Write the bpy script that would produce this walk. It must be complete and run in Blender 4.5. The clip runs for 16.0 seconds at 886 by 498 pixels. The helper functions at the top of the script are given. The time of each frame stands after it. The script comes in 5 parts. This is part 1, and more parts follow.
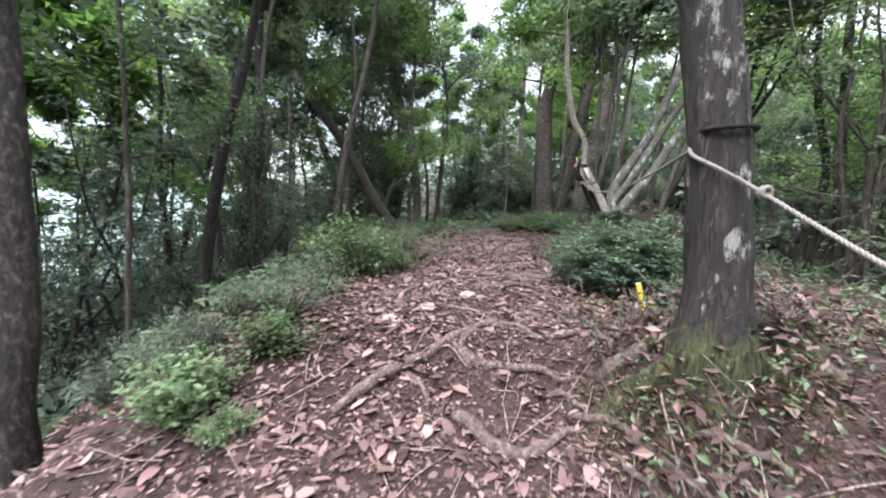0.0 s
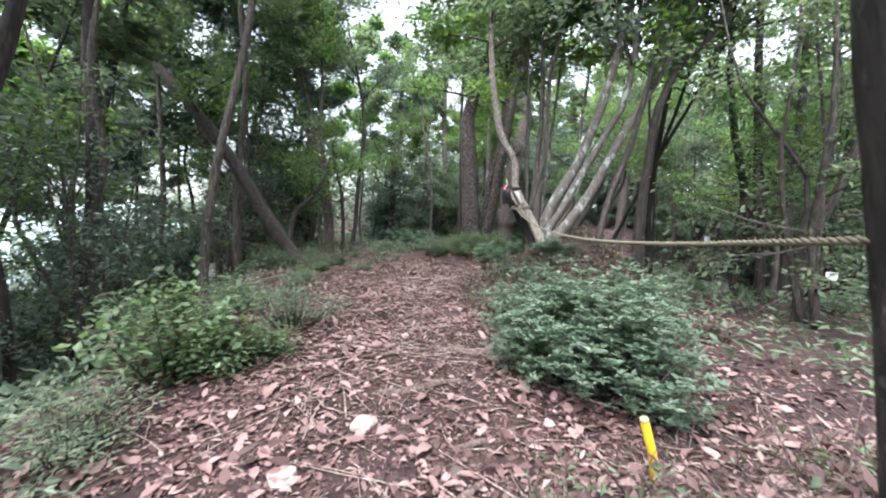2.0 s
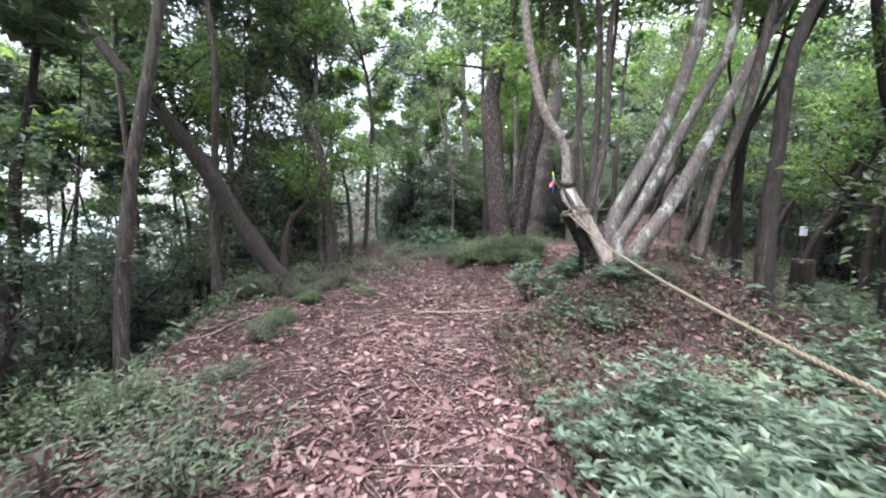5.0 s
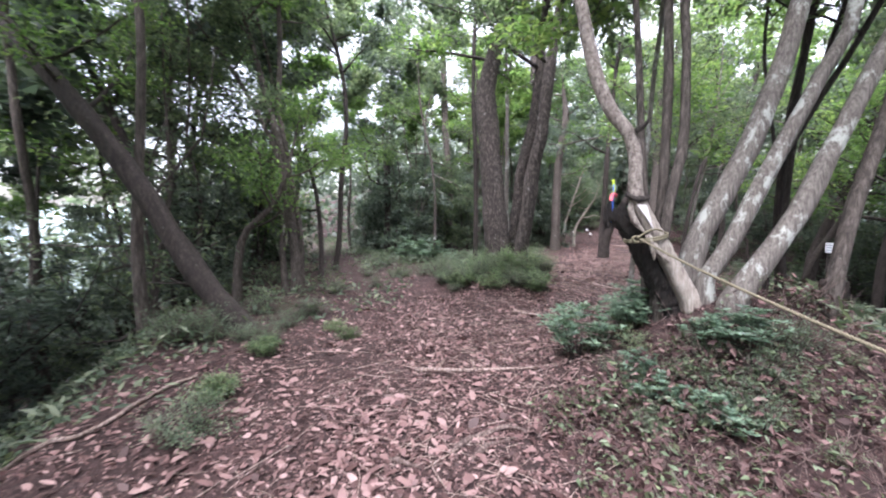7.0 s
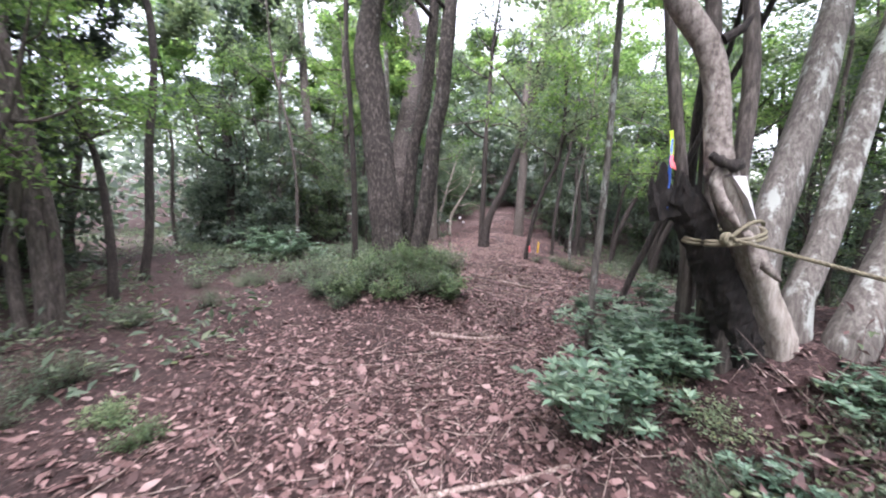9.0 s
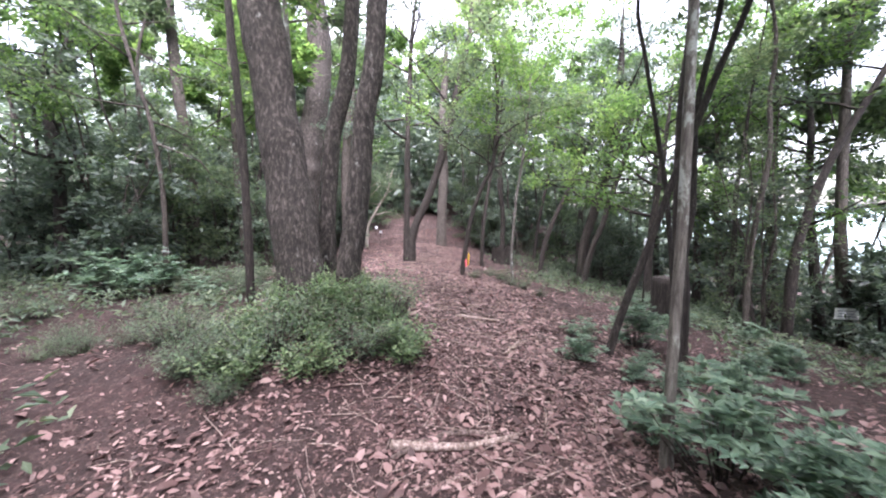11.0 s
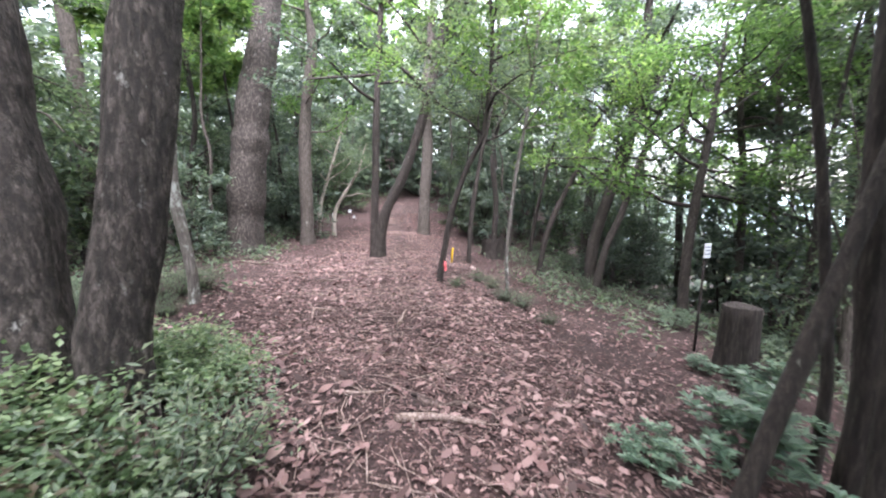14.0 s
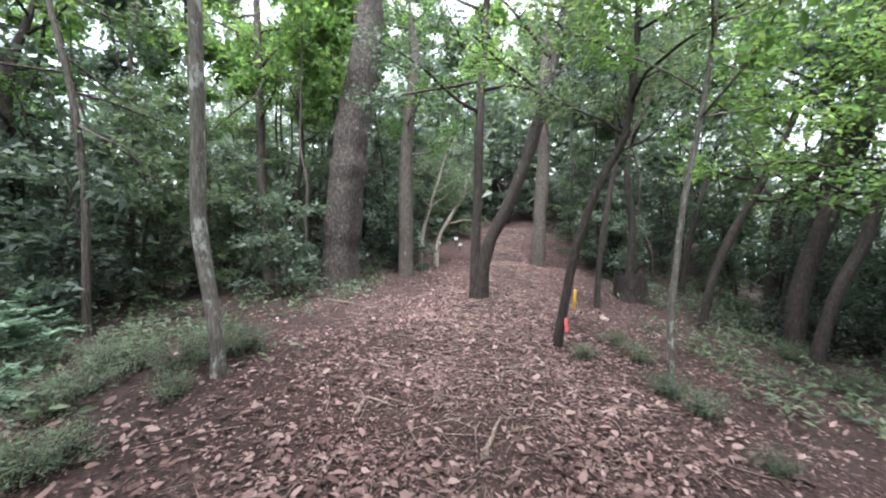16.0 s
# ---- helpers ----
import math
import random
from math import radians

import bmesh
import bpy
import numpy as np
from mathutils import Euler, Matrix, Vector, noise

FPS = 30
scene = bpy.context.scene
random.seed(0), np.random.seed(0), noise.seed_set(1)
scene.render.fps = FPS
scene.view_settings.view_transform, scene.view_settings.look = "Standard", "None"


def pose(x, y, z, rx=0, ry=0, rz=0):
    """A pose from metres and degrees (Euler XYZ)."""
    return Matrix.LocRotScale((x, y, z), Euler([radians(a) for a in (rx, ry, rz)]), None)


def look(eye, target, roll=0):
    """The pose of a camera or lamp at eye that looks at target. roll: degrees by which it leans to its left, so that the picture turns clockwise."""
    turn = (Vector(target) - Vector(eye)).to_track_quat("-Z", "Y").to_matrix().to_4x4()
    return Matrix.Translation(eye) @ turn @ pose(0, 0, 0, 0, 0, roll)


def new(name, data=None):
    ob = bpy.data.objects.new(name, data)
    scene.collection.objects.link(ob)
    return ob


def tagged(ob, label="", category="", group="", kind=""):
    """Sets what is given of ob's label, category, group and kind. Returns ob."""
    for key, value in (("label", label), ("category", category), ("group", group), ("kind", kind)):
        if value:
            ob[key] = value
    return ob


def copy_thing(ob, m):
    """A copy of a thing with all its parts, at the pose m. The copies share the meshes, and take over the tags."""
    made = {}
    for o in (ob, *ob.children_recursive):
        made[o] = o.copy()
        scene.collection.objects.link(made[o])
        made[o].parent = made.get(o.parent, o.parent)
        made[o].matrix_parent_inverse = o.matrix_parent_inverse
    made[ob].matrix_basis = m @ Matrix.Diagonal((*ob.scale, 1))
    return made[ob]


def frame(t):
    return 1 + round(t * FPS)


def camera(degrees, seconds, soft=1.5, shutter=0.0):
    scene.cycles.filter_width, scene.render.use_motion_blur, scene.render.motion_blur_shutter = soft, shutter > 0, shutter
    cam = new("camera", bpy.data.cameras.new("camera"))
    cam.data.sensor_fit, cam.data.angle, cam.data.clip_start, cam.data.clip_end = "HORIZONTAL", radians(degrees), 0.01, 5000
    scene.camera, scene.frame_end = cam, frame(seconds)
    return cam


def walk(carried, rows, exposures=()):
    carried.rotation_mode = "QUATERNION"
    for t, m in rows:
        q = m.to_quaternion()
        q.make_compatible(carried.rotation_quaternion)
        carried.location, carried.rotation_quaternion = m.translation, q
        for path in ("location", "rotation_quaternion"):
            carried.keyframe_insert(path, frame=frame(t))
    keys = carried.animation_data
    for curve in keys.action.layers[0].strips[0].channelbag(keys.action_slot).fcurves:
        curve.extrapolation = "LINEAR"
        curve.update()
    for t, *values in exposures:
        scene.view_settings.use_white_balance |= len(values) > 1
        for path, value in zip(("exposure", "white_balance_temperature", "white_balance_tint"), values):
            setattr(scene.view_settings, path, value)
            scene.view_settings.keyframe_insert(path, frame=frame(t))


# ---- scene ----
cam = camera(99.0, 16.0, soft=2.0, shutter=0.3)
PATH = [
    (0, (0.647, 0.307, 0.651), (0.486, 2.29, 0.452), 3.3),
    (0.5, (0.716, 0.714, 0.699), (0.605, 2.706, 0.554), 2.4),
    (1, (0.669, 1.086, 0.756), (0.728, 3.082, 0.644), 2.4),
    (1.5, (0.698, 1.366, 0.886), (0.896, 3.355, 0.804), 2.6),
    (2, (0.795, 1.664, 1.004), (1.01, 3.649, 0.882), 2.3),
    (2.5, (0.711, 1.932, 1.128), (0.991, 3.906, 0.972), 1.8),
    (3, (0.751, 2.195, 1.134), (1.037, 4.167, 0.962), 1.0),
    (3.5, (0.939, 2.453, 1.31), (1.186, 4.429, 1.126), -0.1),
    (4, (1.043, 2.858, 1.275), (1.21, 4.841, 1.07), -0.8),
    (6.5, (0.853, 4.631, 1.541), (0.907, 6.624, 1.391), -0.2),
    (7, (0.693, 5.09, 1.542), (0.927, 7.069, 1.373), 0.2),
    (7.5, (0.674, 5.548, 1.552), (1.102, 7.487, 1.317), 0.3),
    (8, (0.691, 6.037, 1.579), (1.2, 7.947, 1.272), -0.2),
    (8.5, (0.615, 6.58, 1.514), (1.313, 8.437, 1.258), 0.4),
    (9, (0.727, 7.116, 1.498), (1.637, 8.882, 1.272), 0.7),
    (9.5, (0.886, 7.617, 1.55), (1.969, 9.284, 1.336), 0.3),
    (10, (0.956, 8.173, 1.513), (2.228, 9.708, 1.352), 0.5),
    (12.5, (2.075, 9.894, 1.646), (3.415, 11.353, 1.378), -0.0),
    (13, (2.447, 10.324, 1.651), (3.881, 11.69, 1.371), 1.5),
    (13.5, (2.98, 10.5, 1.68), (4.387, 11.895, 1.415), 1.3),
    (14, (3.402, 10.762, 1.647), (4.729, 12.231, 1.364), 1.0),
    (14.5, (3.822, 11.183, 1.72), (5.022, 12.759, 1.438), 1.0),
    (15, (4.275, 11.488, 1.746), (5.319, 13.182, 1.545), 0.7),
    (15.5, (4.585, 11.917, 1.738), (5.505, 13.686, 1.575), 0.3),
    (16, (4.799, 12.368, 1.753), (5.631, 14.179, 1.584), -0.2),
]
walk(cam, [(t, look(eye, target, roll)) for t, eye, target, roll in PATH], [(0.0, 3.12, 6150, 9), (2.0, 3.36, 6150, 10), (4.0, 3.44, 6150, 14), (7.0, 3.48, 6150, 20), (8.0, 3.50, 6150, 21), (10.0, 3.76, 6150, 20), (13.0, 3.92, 6150, 24), (14.5, 3.86, 6150, 11), (15.0, 3.78, 6150, 8), (16.0, 3.54, 6150, 8)])


# ---- light: an overcast sky over a wooded ridge ----
world = bpy.data.worlds.new("sky")
scene.world = world
world.use_nodes = True
wn = world.node_tree
sky = wn.nodes.new("ShaderNodeTexSky")
sky.sky_type = "NISHITA"
sky.sun_disc = False
sky.sun_elevation, sky.sun_rotation = radians(64), radians(35)
sky.dust_density, sky.air_density = 3.0, 1.0
hue = wn.nodes.new("ShaderNodeHueSaturation")
hue.inputs["Saturation"].default_value = 0.45
wn.links.new(sky.outputs["Color"], hue.inputs["Color"])
wn.links.new(hue.outputs["Color"], wn.nodes["Background"].inputs["Color"])
wn.nodes["Background"].inputs["Strength"].default_value = 0.046
sun = new("sun", bpy.data.lights.new("sun", "SUN"))
sun.data.energy, sun.data.angle, sun.data.color = 2.0, radians(60), (1.0, 0.995, 0.98)
sun.matrix_world = pose(0, 0, 30, 26, 0, -35)


# ---- materials ----
def node_material(name):
    m = bpy.data.materials.new(name)
    m.use_nodes = True
    return m, m.node_tree.nodes, m.node_tree.links


def ramp(nodes, stops):
    r = nodes.new("ShaderNodeValToRGB")
    e = r.color_ramp.elements
    while len(e) < len(stops):
        e.new(0.5)
    for k, (at, colour) in zip(e, stops):
        k.position, k.color = at, (*colour, 1)
    return r


def tex_noise(nodes, links, coords, scale, detail=5.0, rough=0.6, stretch=(1, 1, 1)):
    mp = nodes.new("ShaderNodeMapping")
    mp.inputs["Scale"].default_value = stretch
    links.new(coords, mp.inputs["Vector"])
    t = nodes.new("ShaderNodeTexNoise")
    t.inputs["Scale"].default_value, t.inputs["Detail"].default_value, t.inputs["Roughness"].default_value = scale, detail, rough
    links.new(mp.outputs["Vector"], t.inputs["Vector"])
    return t


def mixed(nodes, links, factor, a, b):
    x = nodes.new("ShaderNodeMix")
    x.data_type = "RGBA"
    links.new(factor, x.inputs["Factor"])
    for socket, value in ((x.inputs["A"], a), (x.inputs["B"], b)):
        if isinstance(value, tuple):
            socket.default_value = (*value, 1)
        else:
            links.new(value, socket)
    return x.outputs["Result"]


def bumped(nodes, links, height, strength, distance, normal=None):
    b = nodes.new("ShaderNodeBump")
    b.inputs["Strength"].default_value, b.inputs["Distance"].default_value = strength, distance
    links.new(height, b.inputs["Height"])
    if normal:
        links.new(normal, b.inputs["Normal"])
    return b.outputs["Normal"]


def leaf_material(name, stops, gloss=0.42, through_light=0.4, lit=(1.35, 1.45, 1.0)):
    m, nodes, links = node_material(name)
    geo = nodes.new("ShaderNodeNewGeometry")
    info = nodes.new("ShaderNodeObjectInfo")
    add = nodes.new("ShaderNodeMath")
    add.operation = "MULTIPLY_ADD"
    links.new(info.outputs["Random"], add.inputs[0])
    add.inputs[1].default_value = 0.3
    scale = nodes.new("ShaderNodeMath")
    scale.operation = "MULTIPLY"
    links.new(geo.outputs["Random Per Island"], scale.inputs[0])
    scale.inputs[1].default_value = 0.7
    links.new(scale.outputs[0], add.inputs[2])
    r = ramp(nodes, stops)
    links.new(add.outputs[0], r.inputs["Fac"])
    bsdf = nodes["Principled BSDF"]
    bsdf.inputs["Roughness"].default_value = gloss
    links.new(r.outputs["Color"], bsdf.inputs["Base Color"])
    gain = nodes.new("ShaderNodeMix")
    gain.data_type, gain.blend_type = "RGBA", "MULTIPLY"
    gain.inputs["Factor"].default_value = 1
    links.new(r.outputs["Color"], gain.inputs["A"])
    gain.inputs["B"].default_value = (*lit, 1)
    tr = nodes.new("ShaderNodeBsdfTranslucent")
    links.new(gain.outputs["Result"], tr.inputs["Color"])
    mix = nodes.new("ShaderNodeMixShader")
    mix.inputs["Fac"].default_value = through_light
    links.new(bsdf.outputs[0], mix.inputs[1])
    links.new(tr.outputs[0], mix.inputs[2])
    links.new(mix.outputs[0], nodes["Material Output"].inputs["Surface"])
    return m


def bark_material(name, deep, mid, pale, patch=0.62, patch_colour=(0.55, 0.56, 0.52), scale=1.0, ridges=0.8, moss=0.0, stretch=0.13):
    m, nodes, links = node_material(name)
    co = nodes.new("ShaderNodeTexCoord").outputs["Object"]
    info = nodes.new("ShaderNodeObjectInfo")
    shift = nodes.new("ShaderNodeVectorMath")
    shift.operation = "MULTIPLY_ADD"
    links.new(info.outputs["Random"], shift.inputs[0])
    shift.inputs[1].default_value = (17, 9, 5)
    links.new(co, shift.inputs[2])
    co = shift.outputs[0]
    grain = tex_noise(nodes, links, co, 34 * scale, 7, 0.72, (1, 1, stretch))
    cells = nodes.new("ShaderNodeTexVoronoi")
    cells.feature = "DISTANCE_TO_EDGE"
    mp = nodes.new("ShaderNodeMapping")
    mp.inputs["Scale"].default_value = (1, 1, stretch * 1.15)
    wob = nodes.new("ShaderNodeVectorMath")
    wob.operation = "MULTIPLY_ADD"
    links.new(grain.outputs["Color"], wob.inputs[0])
    wob.inputs[1].default_value = (0.14, 0.14, 0.3)
    links.new(co, wob.inputs[2])
    links.new(wob.outputs[0], mp.inputs["Vector"])
    links.new(mp.outputs["Vector"], cells.inputs["Vector"])
    cells.inputs["Scale"].default_value = 34 * scale
    blot = tex_noise(nodes, links, co, 5.0, 4, 0.65, (1, 1, 0.55))
    fleck = tex_noise(nodes, links, co, 13.0, 5, 0.75, (1, 1, 0.5))
    r = ramp(nodes, [(0.36, deep), (0.5, mid), (0.64, pale)])
    links.new(grain.outputs["Fac"], r.inputs["Fac"])
    crack = ramp(nodes, [(0.0, (1, 1, 1)), (0.12 + 0.1 * ridges, (0, 0, 0))])
    links.new(cells.outputs["Distance"], crack.inputs["Fac"])
    less = nodes.new("ShaderNodeMath")
    less.operation = "MULTIPLY"
    links.new(crack.outputs["Color"], less.inputs[0])
    less.inputs[1].default_value = 0.6 * ridges
    col = mixed(nodes, links, less.outputs[0], r.outputs["Color"], deep)
    both = nodes.new("ShaderNodeMath")
    both.operation = "MULTIPLY_ADD"
    links.new(blot.outputs["Fac"], both.inputs[0])
    both.inputs[1].default_value = 0.5
    half = nodes.new("ShaderNodeMath")
    half.operation = "MULTIPLY"
    links.new(fleck.outputs["Fac"], half.inputs[0])
    half.inputs[1].default_value = 0.5
    links.new(half.outputs[0], both.inputs[2])
    lich = ramp(nodes, [(patch - 0.03, (0, 0, 0)), (patch + 0.03, (1, 1, 1))])
    links.new(both.outputs[0], lich.inputs["Fac"])
    col = mixed(nodes, links, lich.outputs["Color"], col, patch_colour)
    if moss:
        sep = nodes.new("ShaderNodeSeparateXYZ")
        links.new(nodes["Texture Coordinate"].outputs["Object"], sep.inputs[0])
        k = nodes.new("ShaderNodeMath")
        k.operation = "MULTIPLY_ADD"
        links.new(blot.outputs["Fac"], k.inputs[0])
        k.inputs[1].default_value = -1.1
        links.new(sep.outputs["Z"], k.inputs[2])
        mm = ramp(nodes, [(0.0, (1, 1, 1)), (0.06, (0, 0, 0))])
        off = nodes.new("ShaderNodeMath")
        off.inputs[1].default_value = 0.55 - moss
        links.new(k.outputs[0], off.inputs[0])
        links.new(off.outputs[0], mm.inputs["Fac"])
        green = ramp(nodes, [(0.3, (0.022, 0.022, 0.010)), (0.7, (0.085, 0.085, 0.028))])
        links.new(fleck.outputs["Fac"], green.inputs["Fac"])
        col = mixed(nodes, links, mm.outputs["Color"], col, green.outputs["Color"])
    bsdf = nodes["Principled BSDF"]
    links.new(col, bsdf.inputs["Base Color"])
    bsdf.inputs["Roughness"].default_value = 0.85
    n = bumped(nodes, links, cells.outputs["Distance"], 0.6 * ridges, 0.05)
    links.new(bumped(nodes, links, grain.outputs["Fac"], 0.35 + 0.5 * ridges, 0.04, n), bsdf.inputs["Normal"])
    return m


def plain_material(name, colour, rough=0.6, vary=0.25, scale=20.0):
    m, nodes, links = node_material(name)
    co = nodes.new("ShaderNodeTexCoord").outputs["Object"]
    t = tex_noise(nodes, links, co, scale)
    r = ramp(nodes, [(0.3, tuple(c * (1 - vary) for c in colour)), (0.7, tuple(min(1, c * (1 + vary)) for c in colour))])
    links.new(t.outputs["Fac"], r.inputs["Fac"])
    links.new(r.outputs["Color"], nodes["Principled BSDF"].inputs["Base Color"])
    nodes["Principled BSDF"].inputs["Roughness"].default_value = rough
    links.new(bumped(nodes, links, t.outputs["Fac"], 0.25, 0.01), nodes["Principled BSDF"].inputs["Normal"])
    return m


def soil_material():
    m, nodes, links = node_material("forest soil")
    co = nodes.new("ShaderNodeTexCoord").outputs["Object"]
    big = tex_noise(nodes, links, co, 0.9, 4)
    mid = tex_noise(nodes, links, co, 7.0, 6, 0.7)
    fine = tex_noise(nodes, links, co, 55.0, 5, 0.75)
    chips = nodes.new("ShaderNodeTexVoronoi")
    chips.inputs["Scale"].default_value = 26
    links.new(co, chips.inputs["Vector"])
    earth = ramp(nodes, [(0.3, (0.011, 0.005, 0.005)), (0.5, (0.026, 0.011, 0.011)), (0.72, (0.060, 0.028, 0.027))])
    links.new(mid.outputs["Fac"], earth.inputs["Fac"])
    crumbs = ramp(nodes, [(0.0, (0.035, 0.016, 0.015)), (0.6, (0.075, 0.038, 0.036)), (1.0, (0.19, 0.12, 0.112))])
    links.new(chips.outputs["Color"], crumbs.inputs["Fac"])
    sep = ramp(nodes, [(0.42, (0, 0, 0)), (0.6, (1, 1, 1))])
    links.new(fine.outputs["Fac"], sep.inputs["Fac"])
    col = mixed(nodes, links, sep.outputs["Color"], earth.outputs["Color"], crumbs.outputs["Color"])
    damp = ramp(nodes, [(0.35, (0.62, 0.6, 0.6)), (0.62, (1, 1, 1))])
    links.new(big.outputs["Fac"], damp.inputs["Fac"])
    x = nodes.new("ShaderNodeMix")
    x.data_type, x.blend_type = "RGBA", "MULTIPLY"
    x.inputs["Factor"].default_value = 1
    links.new(col, x.inputs["A"])
    links.new(damp.outputs["Color"], x.inputs["B"])
    bsdf = nodes["Principled BSDF"]
    links.new(x.outputs["Result"], bsdf.inputs["Base Color"])
    bsdf.inputs["Roughness"].default_value = 0.9
    n = bumped(nodes, links, mid.outputs["Fac"], 0.6, 0.08)
    links.new(bumped(nodes, links, fine.outputs["Fac"], 0.7, 0.03, n), bsdf.inputs["Normal"])
    return m


SOIL = soil_material()
BARK = {
    "dark": bark_material("dark flecked bark", (0.014, 0.010, 0.009), (0.038, 0.028, 0.025), (0.085, 0.066, 0.058), 0.65, (0.26, 0.25, 0.23)),
    "roped": bark_material("dark ridged bark with moss", (0.012, 0.008, 0.008), (0.026, 0.018, 0.016), (0.080, 0.060, 0.054), 0.588, (0.36, 0.33, 0.31), 0.8, 1.0, 0.10),
    "rough": bark_material("rough plated bark", (0.012, 0.009, 0.008), (0.058, 0.044, 0.039), (0.19, 0.155, 0.142), 0.63, (0.34, 0.325, 0.31), 0.75, 1.0, 0.0, 0.38),
    "grey": bark_material("grey brown bark", (0.026, 0.020, 0.018), (0.072, 0.057, 0.050), (0.155, 0.13, 0.115), 0.63, (0.32, 0.32, 0.29), 1.1, 0.5),
    "lichen": bark_material("smooth grey bark with lichen", (0.065, 0.055, 0.048), (0.135, 0.117, 0.106), (0.22, 0.20, 0.183), 0.565, (0.37, 0.38, 0.355), 1.4, 0.2),
    "pale": bark_material("pale smooth bark", (0.17, 0.14, 0.12), (0.30, 0.26, 0.23), (0.42, 0.38, 0.34), 0.66, (0.55, 0.52, 0.48), 1.3, 0.15),
    "beech": bark_material("pale banded bark", (0.085, 0.066, 0.058), (0.22, 0.185, 0.165), (0.36, 0.315, 0.285), 0.60, (0.50, 0.47, 0.44), 1.0, 0.3, 0.0, 0.7),
    "rotten": bark_material("black rotten wood", (0.008, 0.006, 0.006), (0.018, 0.012, 0.010), (0.042, 0.027, 0.022), 0.80, (0.2, 0.15, 0.12), 1.6, 1.0),
    "root": bark_material("worn root bark", (0.035, 0.020, 0.018), (0.105, 0.070, 0.063), (0.22, 0.165, 0.15), 0.70, (0.26, 0.20, 0.18), 1.2, 0.25, 0.0, 0.8),
    "twig": bark_material("dry bleached twigs", (0.07, 0.045, 0.04), (0.24, 0.17, 0.15), (0.46, 0.37, 0.34), 0.70, (0.5, 0.42, 0.39), 1.2, 0.2, 0.0, 0.8),
}
LEAF = {
    "deep": leaf_material("deep green leaves", [(0.0, (0.020, 0.031, 0.028)), (0.5, (0.079, 0.110, 0.094)), (1.0, (0.156, 0.192, 0.146))], 0.40, 0.42),
    "mid": leaf_material("mid green leaves", [(0.0, (0.024, 0.037, 0.028)), (0.5, (0.096, 0.132, 0.090)), (1.0, (0.180, 0.216, 0.132))], 0.42, 0.56),
    "light": leaf_material("yellow green leaves", [(0.0, (0.030, 0.061, 0.024)), (0.5, (0.110, 0.185, 0.068)), (1.0, (0.200, 0.260, 0.101))], 0.5, 0.64),
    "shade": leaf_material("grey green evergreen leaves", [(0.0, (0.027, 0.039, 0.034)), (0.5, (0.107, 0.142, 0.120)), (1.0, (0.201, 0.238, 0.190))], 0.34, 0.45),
    "glossy": leaf_material("glossy blue green leaves", [(0.0, (0.048, 0.078, 0.054)), (0.5, (0.105, 0.150, 0.106)), (1.0, (0.20, 0.255, 0.175))], 0.30, 0.25, (1.2, 1.3, 0.9)),
    "leafy": leaf_material("soft green leaves", [(0.0, (0.043, 0.043, 0.031)), (0.2, (0.065, 0.111, 0.079)), (0.55, (0.124, 0.195, 0.140)), (1.0, (0.234, 0.312, 0.222))], 0.35, 0.3),
    "bright": leaf_material("fresh green leaves", [(0.0, (0.047, 0.030, 0.022)), (0.12, (0.090, 0.075, 0.046)), (0.2, (0.060, 0.100, 0.052)), (0.55, (0.135, 0.200, 0.101)), (1.0, (0.270, 0.330, 0.190))], 0.42, 0.4),
    "fern": leaf_material("fine grey green leaves", [(0.0, (0.041, 0.026, 0.023)), (0.15, (0.085, 0.075, 0.052)), (0.25, (0.050, 0.078, 0.051)), (0.55, (0.100, 0.138, 0.094)), (1.0, (0.210, 0.245, 0.161))], 0.5, 0.35),
    "sparse": leaf_material("thin dusty leaves", [(0.0, (0.07, 0.06, 0.035)), (0.35, (0.10, 0.125, 0.07)), (0.7, (0.14, 0.19, 0.115)), (1.0, (0.28, 0.28, 0.15))], 0.4, 0.3),
    "crumbs": leaf_material("crumbled dry leaves", [(0.0, (0.022, 0.011, 0.011)), (0.45, (0.064, 0.032, 0.031)), (0.8, (0.140, 0.081, 0.076)), (1.0, (0.281, 0.191, 0.178))], 0.7, 0.05, (1.0, 0.8, 0.7)),
    "moss": leaf_material("olive moss", [(0.0, (0.020, 0.020, 0.008)), (0.5, (0.052, 0.052, 0.018)), (1.0, (0.11, 0.105, 0.035))], 0.8, 0.15),
    "litter": leaf_material("dry fallen leaves", [(0.0, (0.019, 0.009, 0.009)), (0.28, (0.086, 0.043, 0.041)), (0.6, (0.219, 0.129, 0.124)), (0.88, (0.385, 0.265, 0.252)), (1.0, (0.650, 0.525, 0.498))], 0.6, 0.08, (1.0, 0.8, 0.7)),
}


# ---- mesh helpers ----
def mesh_of(name, verts, faces, smooth=True):
    """A mesh from an array of points and an array of faces with equal corners."""
    verts, faces = np.asarray(verts, np.float32), np.asarray(faces, np.int32)
    me = bpy.data.meshes.new(name)
    n, k = faces.shape
    me.vertices.add(len(verts))
    me.vertices.foreach_set("co", verts.ravel())
    me.loops.add(n * k)
    me.loops.foreach_set("vertex_index", faces.ravel())
    me.polygons.add(n)
    me.polygons.foreach_set("loop_start", np.arange(0, n * k, k, dtype=np.int32))
    me.polygons.foreach_set("use_smooth", np.full(n, smooth))
    me.update(calc_edges=True)
    return me


